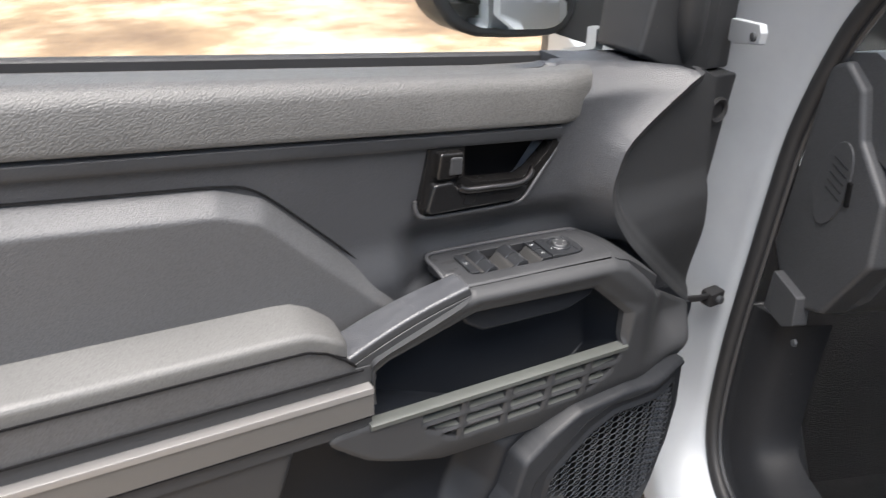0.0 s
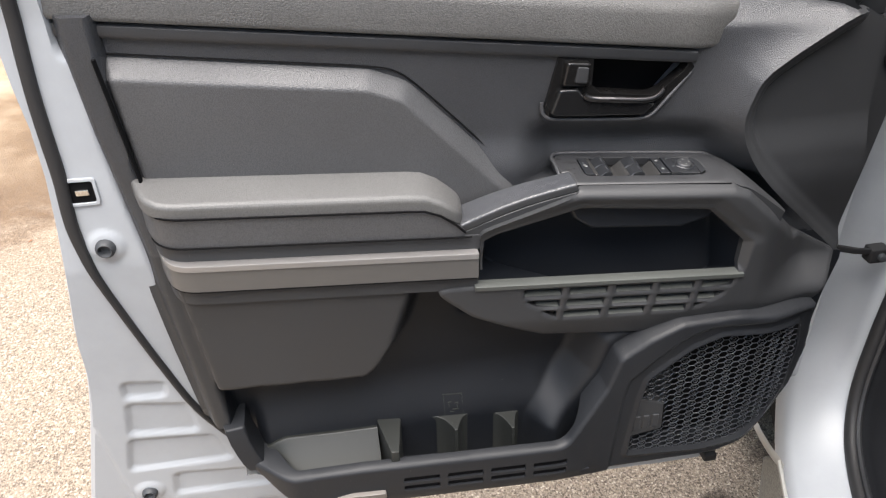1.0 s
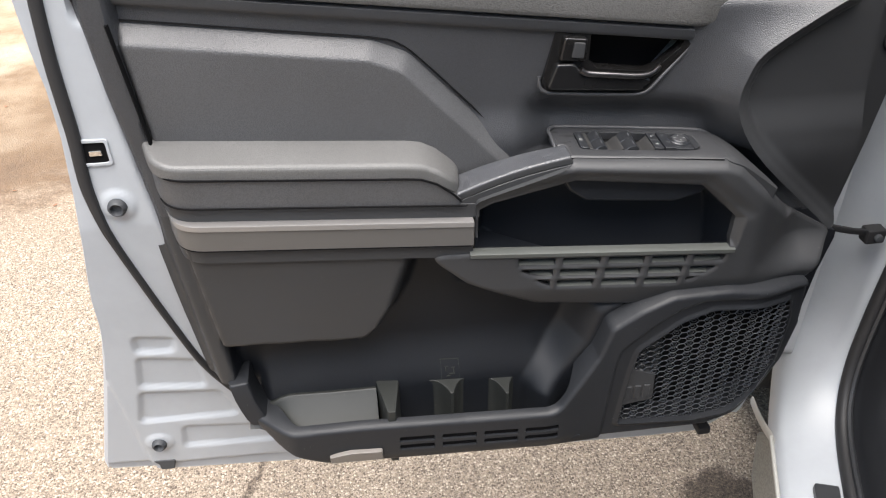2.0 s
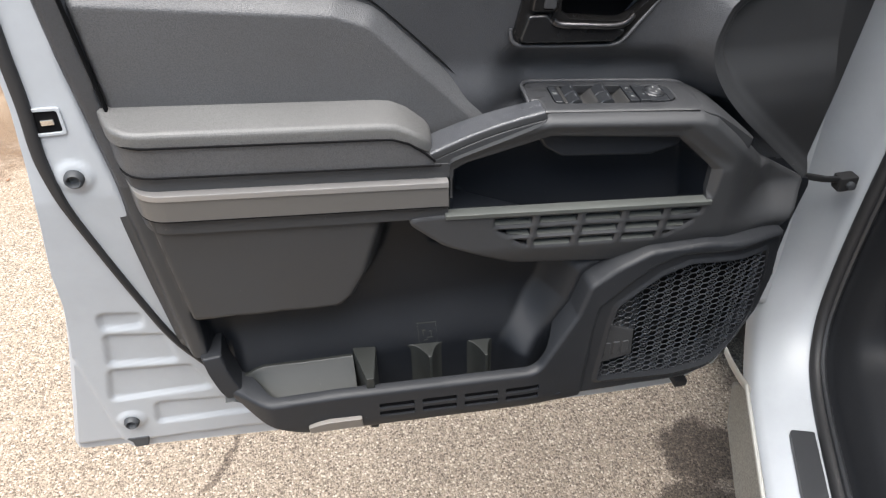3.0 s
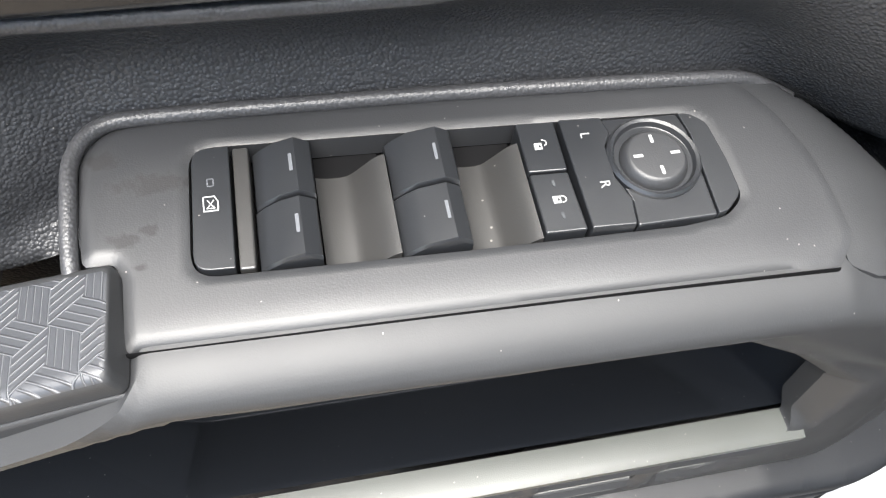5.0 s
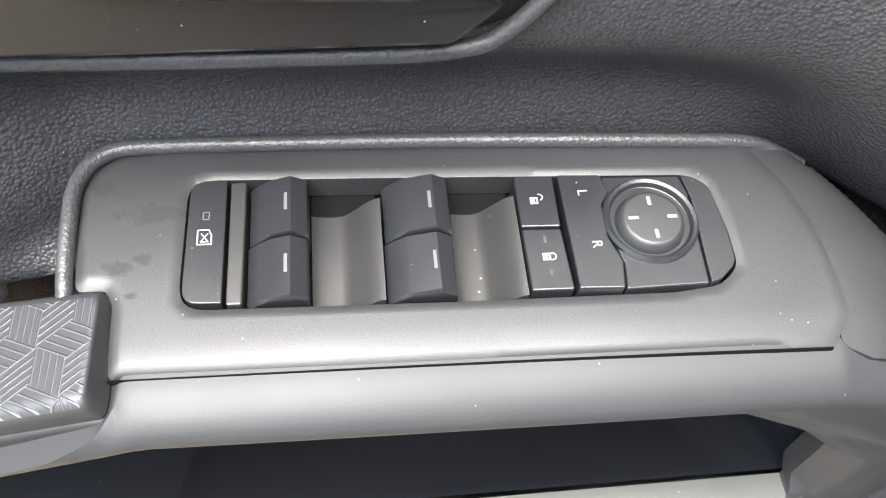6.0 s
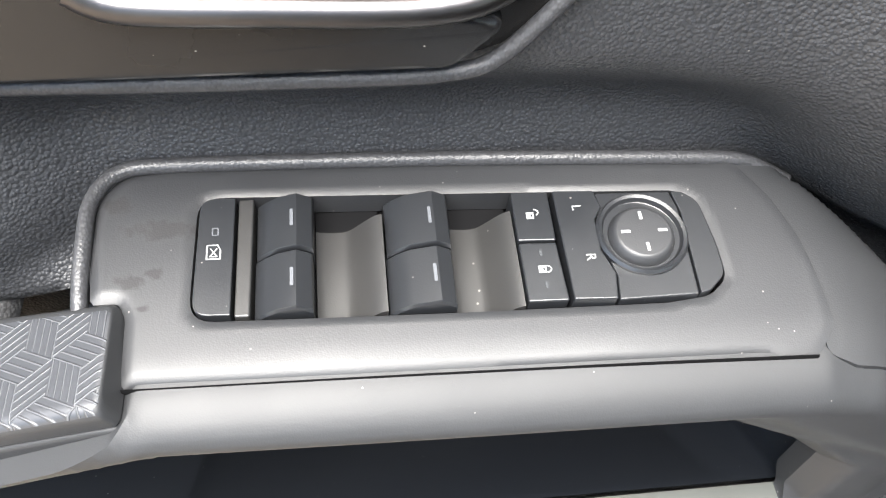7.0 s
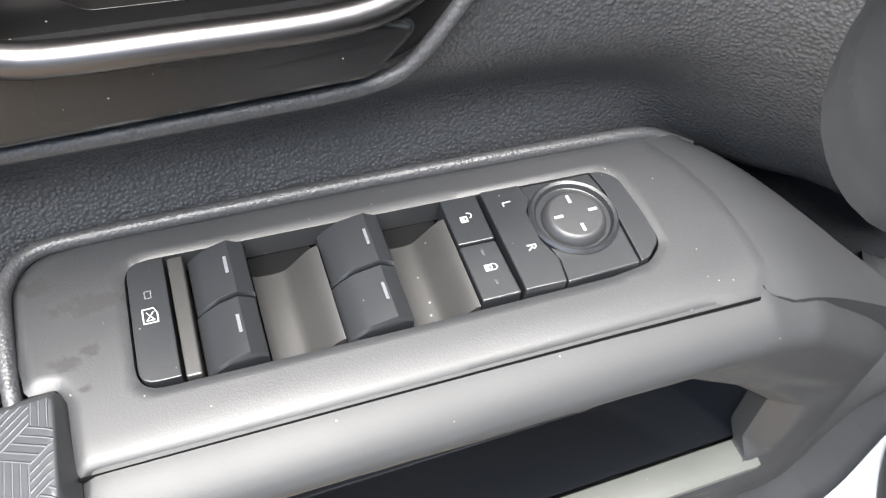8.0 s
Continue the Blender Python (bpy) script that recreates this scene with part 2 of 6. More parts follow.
def asphalt():
    """Worn pavement with pale stones in a brown-grey binder, damp patches and a crack."""
    m = material("stony_asphalt", (0.3, 0.26, 0.22), 0.8)
    b = m.node_tree.nodes["Principled BSDF"]
    v = coords(m)
    stones = node(m, "ShaderNodeTexVoronoi", Scale=165.0, Randomness=1.0)
    link(m, v, stones.inputs["Vector"])
    small = node(m, "ShaderNodeTexVoronoi", Scale=430.0, Randomness=1.0)
    link(m, v, small.inputs["Vector"])
    tone = m.node_tree.nodes.new("ShaderNodeSeparateColor")
    link(m, stones.outputs["Color"], tone.inputs[0])
    tone2 = m.node_tree.nodes.new("ShaderNodeSeparateColor")
    link(m, small.outputs["Color"], tone2.inputs[0])
    col = ramp(m, tone.outputs[0], [(0.0, (0.085, 0.064, 0.045)), (0.25, (0.19, 0.148, 0.108)), (0.55, (0.32, 0.258, 0.195)), (0.82, (0.44, 0.365, 0.280)), (1.0, (0.64, 0.56, 0.45))])
    fine = ramp(m, tone2.outputs[1], [(0.0, (0.11, 0.085, 0.062)), (0.6, (0.30, 0.245, 0.19)), (1.0, (0.50, 0.425, 0.34))])
    edge = ramp(m, stones.outputs["Distance"], [(0.42, grey(0)), (0.62, grey(1))])
    col = mix(m, edge, col, fine)
    big = node(m, "ShaderNodeTexNoise", Scale=1.3, Detail=8.0, Roughness=0.62)
    link(m, v, big.inputs["Vector"])
    col = mix(m, 0.55, col, ramp(m, big.outputs["Fac"], [(0.3, (0.34, 0.315, 0.29)), (0.7, (0.68, 0.66, 0.63))]), "MULTIPLY")
    sep = m.node_tree.nodes.new("ShaderNodeSeparateXYZ")
    link(m, v, sep.inputs[0])
    wob = node(m, "ShaderNodeTexNoise", Scale=4.5, Detail=7.0, Roughness=0.68)
    link(m, v, wob.inputs["Vector"])
    wobble = math_node(m, "MULTIPLY", math_node(m, "SUBTRACT", wob.outputs["Fac"], 0.5), 0.9)

    def blot(cx, cy, rx, ry, turn=0.0, amount=1.0):
        """1 inside an uneven patch, 0 outside."""
        c, s = math.cos(turn), math.sin(turn)
        dx, dy = math_node(m, "SUBTRACT", sep.outputs[0], cx), math_node(m, "SUBTRACT", sep.outputs[1], cy)
        p = math_node(m, "DIVIDE", math_node(m, "ADD", math_node(m, "MULTIPLY", dx, c), math_node(m, "MULTIPLY", dy, s)), rx)
        q = math_node(m, "DIVIDE", math_node(m, "SUBTRACT", math_node(m, "MULTIPLY", dy, c), math_node(m, "MULTIPLY", dx, s)), ry)
        r = math_node(m, "ADD", math_node(m, "SQRT", math_node(m, "ADD", math_node(m, "MULTIPLY", p, p), math_node(m, "MULTIPLY", q, q))), wobble)
        return math_node(m, "MULTIPLY", ramp(m, r, [(0.80, grey(1)), (1.0, grey(0))]), amount)

    wet = blot(-1.75, 3.55, 0.85, 1.15, 0.35)
    wet = math_node(m, "MAXIMUM", wet, blot(3.6, 6.6, 1.6, 1.0, -0.3, 0.75))
    wet = math_node(m, "MAXIMUM", wet, blot(0.9, 7.2, 0.8, 0.7, 0.3, 0.8))
    wobble = math_node(m, "MULTIPLY", wobble, 1.9)
    oil = blot(1.03, 0.90, 0.14, 0.11, -0.5, 0.95)
    oil = math_node(m, "MAXIMUM", oil, blot(1.13, 0.80, 0.07, 0.06, 0.0, 0.8))
    oil = math_node(m, "MAXIMUM", oil, blot(0.96, 0.72, 0.16, 0.11, -0.4, 0.9))
    oil = math_node(m, "MAXIMUM", oil, blot(1.26, 1.12, 0.09, 0.06, 0.0, 0.6))
    col = mix(m, math_node(m, "MULTIPLY", wet, 0.9), col, (0.42, 0.29, 0.18), "MULTIPLY")
    col = mix(m, math_node(m, "MULTIPLY", oil, 0.9), col, (0.20, 0.175, 0.155), "MULTIPLY")
    along = math_node(m, "DIVIDE", math_node(m, "SUBTRACT", sep.outputs[1], 1.03), 0.17)
    line = math_node(m, "ADD", math_node(m, "ADD", -0.245, math_node(m, "MULTIPLY", along, 0.085)), math_node(m, "MULTIPLY", wobble, 0.10))
    off = math_node(m, "ABSOLUTE", math_node(m, "SUBTRACT", sep.outputs[0], line))
    crack = math_node(m, "MULTIPLY", ramp(m, math_node(m, "DIVIDE", off, 0.012), [(0.35, grey(1)), (1.0, grey(0))]), ramp(m, math_node(m, "MULTIPLY", along, 0.33), [(0.0, grey(0)), (0.05, grey(1)), (0.40, grey(1)), (0.60, grey(0))]))
    col = mix(m, math_node(m, "MULTIPLY", crack, 0.8), col, (0.30, 0.27, 0.25), "MULTIPLY")
    worn = node(m, "ShaderNodeTexNoise", Scale=0.55, Detail=9.0, Roughness=0.66)
    link(m, v, worn.inputs["Vector"])
    far = ramp(m, math_node(m, "DIVIDE", sep.outputs[1], 8.0), [(0.28, grey(0)), (0.5, grey(1))])
    earth = ramp(m, worn.outputs["Fac"], [(0.38, (0.10, 0.058, 0.028)), (0.47, (0.18, 0.115, 0.060)), (0.53, (0.28, 0.205, 0.130)), (0.62, (0.40, 0.335, 0.245))])
    col = mix(m, math_node(m, "MULTIPLY", far, 0.88), col, earth)
    link(m, col, b.inputs["Base Color"])
    link(m, ramp(m, wet, [(0.0, grey(0.85)), (1.0, grey(0.42))]), b.inputs["Roughness"])
    height = math_node(m, "SUBTRACT", 1.0, stones.outputs["Distance"])
    height = math_node(m, "ADD", height, math_node(m, "MULTIPLY", small.outputs["Distance"], -0.35))
    bump(m, height, 0.8, 0.004)
    return m


ASPHALT = asphalt()


def carpet():
    m = material("black_carpet", (0.004, 0.004, 0.0045), 0.95, 0.0, 0.1)
    v = coords(m)
    nz = node(m, "ShaderNodeTexNoise", Scale=420.0, Detail=2.0)
    link(m, v, nz.inputs["Vector"])
    bump(m, nz.outputs["Fac"], 0.8, 0.003)
    return m


CARPET = carpet()
LEAF = material("dry_leaf", (0.22, 0.10, 0.05), 0.8)


# ---- mesh helpers ----
def smooth01(t):
    t = np.clip(t, 0.0, 1.0)
    return t * t * (3 - 2 * t)


def rounded(pts, r=0.008, n=4):
    """A closed outline with its corners rounded; a corner may carry its own radius as a third number."""
    out = []
    for k, p in enumerate(pts):
        a, b, c = Vector(pts[k - 1][:2]), Vector(p[:2]), Vector(pts[(k + 1) % len(pts)][:2])
        rad = p[2] if len(p) > 2 else r
        u, w = a - b, c - b
        lu, lw = u.length, w.length
        ang = u.angle(w, math.pi) if lu > 1e-9 and lw > 1e-9 else math.pi
        if rad < 1e-5 or ang > math.pi - 0.05:
            out.append((b.x, b.y))
            continue
        cut = min(rad / math.tan(ang / 2), 0.45 * lu, 0.45 * lw)
        p0, p1 = b + u * (cut / lu), b + w * (cut / lw)
        for j in range(n + 1):
            t = j / n
            q = p0 * (1 - t) ** 2 + b * 2 * t * (1 - t) + p1 * t * t
            out.append((q.x, q.y))
    return out


def link_mesh(name, bm, mat, parent=None, label="", flat=False, angle=38.0, weighted=True):
    me = bpy.data.meshes.new(name)
    bm.normal_update()
    bm.to_mesh(me)
    bm.free()
    me.materials.append(mat)
    if not flat:
        me.shade_smooth()
        me.set_sharp_from_angle(angle=radians(angle))
    ob = new(name, me)
    if parent is not None:
        ob.parent = parent
    if label:
        ob["label"] = label
    if weighted and not flat:
        mod = ob.modifiers.new("weighted", "WEIGHTED_NORMAL")
        mod.keep_sharp = True
    return ob


part = link_mesh


def solid(outline, h0, h1, bev=0.003, seg=2, holes=(), sub=0.0, hole_bev=None):
    """An outline (p, q) raised from h0 to h1, with rounded rims round the top and round its holes."""
    bm = bmesh.new()
    edges = []
    for loop in (outline, *holes):
        vs = [bm.verts.new((p, q, h0)) for p, q in loop]
        edges += [bm.edges.new((vs[k - 1], vs[k])) for k in range(len(vs))]
    if holes:
        bmesh.ops.triangle_fill(bm, use_beauty=True, use_dissolve=False, edges=edges)
    else:
        bmesh.ops.contextual_create(bm, geom=edges)
    base = bm.faces[:]
    res = bmesh.ops.extrude_face_region(bm, geom=base, use_keep_orig=True)
    top = [g for g in res["geom"] if isinstance(g, bmesh.types.BMVert)]
    for vtx in top:
        vtx.co.z = h1
    bmesh.ops.recalc_face_normals(bm, faces=bm.faces[:])
    if bev > 0:
        rim = [e for e in bm.edges if len(e.link_faces) == 2 and all(abs(v.co.z - h1) < 1e-7 for v in e.verts) and e.calc_face_angle(0.0) > 0.7]
        if hole_bev is not None:
            own = {(round(p, 6), round(q, 6)) for p, q in outline}
            outer_rim = [e for e in rim if all((round(v.co.x, 6), round(v.co.y, 6)) in own for v in e.verts)]
            inner_rim = [e for e in rim if e not in outer_rim]
            bmesh.ops.bevel(bm, geom=outer_rim, offset=bev, segments=seg, profile=0.5, affect="EDGES", clamp_overlap=True)
            rim, bev = [e for e in inner_rim if e.is_valid], hole_bev
        bmesh.ops.bevel(bm, geom=rim, offset=bev, segments=seg, profile=0.5, affect="EDGES", clamp_overlap=True)
    if sub > 0:
        bmesh.ops.triangulate(bm, faces=bm.faces[:])
        for _ in range(5):
            far = [e for e in bm.edges if e.calc_length() > sub]
            if not far:
                break
            bmesh.ops.subdivide_edges(bm, edges=far, cuts=1, use_grid_fill=True)
            bmesh.ops.triangulate(bm, faces=[f for f in bm.faces if len(f.verts) > 3])
    return bm


def mapped(bm, fn):
    for v in bm.verts:
        v.co = Vector(fn(*v.co))
    bmesh.ops.recalc_face_normals(bm, faces=bm.faces[:])
    return bm


def slab_xz(outline, y_front, y_back, bev=0.003, seg=2, holes=(), fy=None, sub=0.0, fback=None):
    """An outline in x and z that faces the cabin (-y). fy(x, z): how far the front lies off y_front."""
    bm = solid(outline, 0.0, y_back - y_front, bev, seg, holes, sub)
    depth = y_back - y_front

    def place(p, q, h):
        y = y_back - h
        if fy is not None:
            share = h / depth
            y += fy(p, q) * share
            if fback is not None:
                y += fback(p, q) * (1 - share)
        return p, y, q
    return mapped(bm, place)


def slab_xy(outline, z0, z1, bev=0.003, seg=2, fz=None, sub=0.0, holes=()):
    """An outline in x and y that faces up. fz(x, y): how far it is lifted."""
    bm = solid(outline, z0, z1, bev, seg, holes, sub)
    return mapped(bm, lambda p, q, h: (p, q, h + (fz(p, q, h) if fz else 0.0)))


def lofted(rows, closed=True, caps=True):
    """A skin over rows of points; each row has as many points as the others."""
    bm = bmesh.new()
    vs = [[bm.verts.new(p) for p in row] for row in rows]
    for a, b in zip(vs, vs[1:]):
        for k in range(len(a) if closed else len(a) - 1):
            j = (k + 1) % len(a)
            bm.faces.new((a[k], a[j], b[j], b[k]))
    if caps and closed:
        bm.faces.new(vs[0][::-1])
        bm.faces.new(vs[-1])
    bmesh.ops.recalc_face_normals(bm, faces=bm.faces[:])
    return bm


def eased(points, n=6):
    """A smooth curve through points."""
    pts = [Vector(p) for p in points]
    out = []
    for k in range(len(pts) - 1):
        p0, p1, p2, p3 = pts[max(k - 1, 0)], pts[k], pts[k + 1], pts[min(k + 2, len(pts) - 1)]
        for j in range(n):
            t = j / n
            out.append(0.5 * ((2 * p1) + (p2 - p0) * t + (2 * p0 - 5 * p1 + 4 * p2 - p3) * t * t + (3 * p1 - p0 - 3 * p2 + p3) * t ** 3))
    out.append(pts[-1])
    return out


def strip_along(points, across, r1, r2, n=8):
    """A rounded strip along points: r1 along the direction across, r2 at right angles to it."""
    pts = [Vector(p) for p in points]
    rows = []
    for k, p in enumerate(pts):
        way = (pts[min(k + 1, len(pts) - 1)] - pts[max(k - 1, 0)]).normalized()
        a = Vector(across)
        a = (a - way * a.dot(way)).normalized()
        b = way.cross(a)
        rows.append([p + a * (r1 * math.cos(2 * math.pi * j / n)) + b * (r2 * math.sin(2 * math.pi * j / n)) for j in range(n)])
    return lofted(rows)


def box_bm(x0, x1, y0, y1, z0, z1, bev=0.002, seg=2):
    bm = bmesh.new()
    bmesh.ops.create_cube(bm, size=1.0, matrix=Matrix.LocRotScale(((x0 + x1) / 2, (y0 + y1) / 2, (z0 + z1) / 2), None, (x1 - x0, y1 - y0, z1 - z0)))
    if bev:
        bmesh.ops.bevel(bm, geom=bm.edges[:], offset=bev, segments=seg, profile=0.5, affect="EDGES", clamp_overlap=True)
    return bm


def turned(profile, n=32):
    """A round body about z from (radius, height) pairs."""
    rows = [[(r * math.cos(2 * math.pi * k / n), r * math.sin(2 * math.pi * k / n), h) for k in range(n)] for r, h in profile]
    return lofted(rows)


def poly_dist(px, pz, poly):
    """Signed distance to a closed outline (negative inside)."""
    best = np.full(px.shape, 1e9)
    inside = np.zeros(px.shape, bool)
    for k in range(len(poly)):
        (ax, az_), (bx, bz) = poly[k - 1][:2], poly[k][:2]
        ex_, ez_ = bx - ax, bz - az_
        t = np.clip(((px - ax) * ex_ + (pz - az_) * ez_) / (ex_ * ex_ + ez_ * ez_ + 1e-12), 0, 1)
        best = np.minimum(best, np.hypot(px - ax - t * ex_, pz - az_ - t * ez_))
        hit = ((az_ > pz) != (bz > pz)) & (px < ex_ * (pz - az_) / (ez_ if abs(ez_) > 1e-12 else 1e-12) + ax)
        inside ^= hit
    return np.where(inside, -best, best)


def line_dist(px, pz, line):
    best = np.full(px.shape, 1e9)
    for (ax, az_), (bx, bz) in zip(line, line[1:]):
        ex_, ez_ = bx - ax, bz - az_
        t = np.clip(((px - ax) * ex_ + (pz - az_) * ez_) / (ex_ * ex_ + ez_ * ez_ + 1e-12), 0, 1)
        best = np.minimum(best, np.hypot(px - ax - t * ex_, pz - az_ - t * ez_))
    return best


def relief(outline, fy, step=0.005, back=0.02, holes=(), shear=0.0):
    """A sheet in x and z whose depth y is fy(x, z); its rim is folded back. shear: slope of the grid's rows."""
    if shear:
        def tip(loop):
            return [(p, q - shear * p) for p, q in loop]
        return mapped(relief(tip(outline), lambda x, z: fy(x, z + shear * x), step, back, [tip(h) for h in holes]), lambda x, y, z: (x, y, z + shear * x))
    ox, oz = np.array([p[0] for p in outline]), np.array([p[1] for p in outline])
    xs, zs = np.arange(ox.min() - step, ox.max() + 2 * step, step), np.arange(oz.min() - step, oz.max() + 2 * step, step)
    gx, gz = np.meshgrid(xs, zs, indexing="ij")
    sd = poly_dist(gx, gz, outline)
    for hole in holes:
        sd = np.maximum(sd, -poly_dist(gx, gz, hole))
    inside = sd < 0.25 * step
    quads = inside[:-1, :-1] & inside[1:, :-1] & inside[1:, 1:] & inside[:-1, 1:]
    used = np.zeros(inside.shape, int)
    for di, dj in ((0, 0), (1, 0), (1, 1), (0, 1)):
        used[di:di + quads.shape[0], dj:dj + quads.shape[1]] += quads
    rim_at = (used > 0) & (used < 4)
    eps = step * 0.2

    def dist(x, z):
        d = poly_dist(x, z, outline)
        for hole in holes:
            d = np.maximum(d, -poly_dist(x, z, hole))
        return d
    sx, sz = gx.copy(), gz.copy()
    rx, rz = sx[rim_at], sz[rim_at]
    for _ in range(4):
        d = dist(rx, rz)
        dx, dz = (dist(rx + eps, rz) - dist(rx - eps, rz)) / (2 * eps), (dist(rx, rz + eps) - dist(rx, rz - eps)) / (2 * eps)
        n2 = np.maximum(dx * dx + dz * dz, 0.3)
        rx, rz = rx - d * dx / n2, rz - d * dz / n2
    sx[rim_at], sz[rim_at] = rx, rz
    gy = fy(sx, sz)
    bm = bmesh.new()
    index = {}

    def vert(i, j):
        if (i, j) not in index:
            index[i, j] = bm.verts.new((sx[i, j], gy[i, j], sz[i, j]))
        return index[i, j]
    for i, j in zip(*np.nonzero(quads)):
        bm.faces.new((vert(i, j), vert(i + 1, j), vert(i + 1, j + 1), vert(i, j + 1)))
    rim = [e for e in bm.edges if len(e.link_faces) == 1]
    res = bmesh.ops.extrude_edge_only(bm, edges=rim)
    for v in res["geom"]:
        if isinstance(v, bmesh.types.BMVert):
            v.co.y += back(v.co.x, v.co.z) if callable(back) else back
    bmesh.ops.recalc_face_normals(bm, faces=bm.faces[:])
    return bm


def thing(name, label, category, kind="", group=""):
    return tagged(new(name), label, category, group, kind)


# ---- ground ----
def ground_sheet():
    bm = bmesh.new()
    bmesh.ops.create_grid(bm, x_segments=2, y_segments=2, size=400.0)
    return link_mesh("ground", bm, ASPHALT, flat=True)


tagged(ground_sheet(), "worn stony asphalt with damp and oily patches", "ground", kind="structure")


# ---- the open front door ----
door = thing("car_door", "open white pickup front door with dark grey inner trim", "car door")


def shell_y(z):
    return 0.700 + 0.105 * np.maximum(1.10 - z, 0.0) - 0.10 * np.maximum(z - 1.42, 0)


REAR = [(-0.206, 1.46), (-0.203, 1.35), (-0.199, 1.30), (-0.200, 1.235), (-0.208, 1.15), (-0.218, 1.073), (-0.235, 0.975), (-0.239, 0.911), (-0.249, 0.855), (-0.264, 0.79), (-0.288, 0.70), (-0.328, 0.549)]
SHELL = rounded([(-0.13, 1.92, 0.06), *REAR, (0.02, 0.516), (0.45, 0.470), (0.70, 0.455), (0.80, 0.453, 0.03), (0.868, 0.505, 0.06), (0.90, 0.72, 0.06), (0.92, 0.98), (0.945, 1.30), (0.93, 1.42), (0.72, 1.86, 0.1)], 0.01, 3)
WINDOW = rounded([(-0.135, 1.437), (-0.07, 1.86), (0.66, 1.80), (0.80, 1.55), (0.80, 1.325)], 0.01, 3)
STAMPS = [rounded(q, 0.012, 4) for q in (
    [(-0.202, 0.891), (-0.138, 0.880), (-0.144, 0.846), (-0.207, 0.852)],
    [(-0.206, 0.845), (-0.118, 0.828), (-0.110, 0.757), (-0.219, 0.771)],
    [(-0.222, 0.763), (-0.095, 0.748), (-0.070, 0.678), (-0.240, 0.684)],
    [(-0.174, 0.666), (0.10, 0.630), (0.10, 0.590), (-0.183, 0.606)])]


BASE = rounded([(-0.152, 1.425), (-0.146, 1.348), (-0.142, 1.26), (-0.135, 1.18), (-0.125, 1.11), (-0.119, 1.05), (-0.107, 0.955), (-0.092, 0.850), (-0.088, 0.834, 0.004), (-0.055, 0.826, 0.004), (-0.020, 0.770, 0.02), (0.05, 0.69, 0.04), (0.45, 0.645), (0.82, 0.665, 0.05), (0.882, 0.78), (0.893, 0.90), (0.905, 0.965), (0.886, 1.15), (0.868, 1.342), (0.80, 1.368), (0.64, 1.384)], 0.008, 3)


def shell_depth(x, z):
    y = shell_y(z) + np.zeros_like(x)
    y = y + 0.055 * smooth01((-poly_dist(x, z, BASE) - 0.012) / 0.02)
    y = y + 0.10 * smooth01((z - 1.355 + 0.125 * x) / 0.03) * smooth01((x + 0.150) / 0.02) * smooth01((1.50 - 0.125 * x - z) / 0.02)
    y = y + 0.075 * smooth01((x - np.where(z > 1.30, 0.775, 0.835)) / 0.03) * smooth01((z - 0.60) / 0.05)
    for s in STAMPS:
        y = y + 0.006 * smooth01(-poly_dist(x, z, s) / 0.006)
    # lower hem and rear hem step back
    y = y + 0.010 * smooth01((0.571 - 0.055 * (x + 0.265) - z) / 0.006)
    y = y + 0.008 * smooth01((-0.262 + 0.0 * z - x + (z - 0.83) * -0.07) / 0.006) * (z < 1.0)
    for cx, cz in ((-0.156, 1.135), (-0.218, 0.629)):
        r = np.hypot(x - cx, z - cz)
        y = y - 0.004 * smooth01((0.024 - r) / 0.006)
    return y


part("inner_shell", relief(SHELL, shell_depth, 0.0045, 0.02, (WINDOW,)), WHITE, door, "white painted pressed steel inner shell", weighted=False, angle=60)
SKIN = rounded([(-0.14, 1.93, 0.06), (-0.216, 1.46), (-0.208, 1.25), (-0.226, 1.10), (-0.250, 0.955), (-0.262, 0.83), (-0.298, 0.70), (-0.339, 0.540), (0.02, 0.508), (0.70, 0.448), (0.80, 0.446, 0.04), (0.89, 0.56), (0.92, 0.98), (0.94, 1.30), (0.92, 1.42), (0.73, 1.87, 0.1)], 0.012, 3)
part("outer_skin", slab_xz(SKIN, 0.80, 0.86, 0.012, 3, (WINDOW,), fy=lambda x, z: -0.10 * max(z - 1.3, 0) + 0.04 * (1.0 - z) * (z < 1.0), fback=lambda x, z: -0.10 * max(z - 1.3, 0)), WHITE, door, "white painted outer panel")
edge_rows = [[(x + d, shell_y(z) + 0.018 + h, z) for d, h in ((0.0, 0.0), (-0.012, 0.02), (-0.014, 0.09), (0.012, 0.09))] for x, z in REAR]
part("door_edge", lofted(edge_rows), WHITE, door, "white door rear edge")

WS = eased([(-0.150, 1.70), (-0.172, 1.50), (-0.179, 1.416), (-0.183, 1.35), (-0.184, 1.30), (-0.184, 1.24), (-0.187, 1.19), (-0.187, 1.155), (-0.180, 1.097), (-0.162, 1.018), (-0.134, 0.908), (-0.108, 0.820), (-0.074, 0.752), (-0.045, 0.705), (0.02, 0.668)], 5)
ws_rows = []
for p in WS:
    w = 0.0045 + 0.0035 * float(smooth01(np.float64((p.y - 1.05) / 0.15)))
    y0 = float(shell_y(p.y)) + 0.002
    ws_rows.append([(p.x + w * dx, y0 - dy, p.y + 0.4 * w * dx) for dx, dy in ((-1.0, 0.0), (-1.0, 0.006), (-0.7, 0.009), (0.0, 0.0105), (0.7, 0.009), (1.0, 0.006), (1.0, 0.0))])
part("weatherstrip", lofted(ws_rows), RUBBER, door, "black rubber door seal")


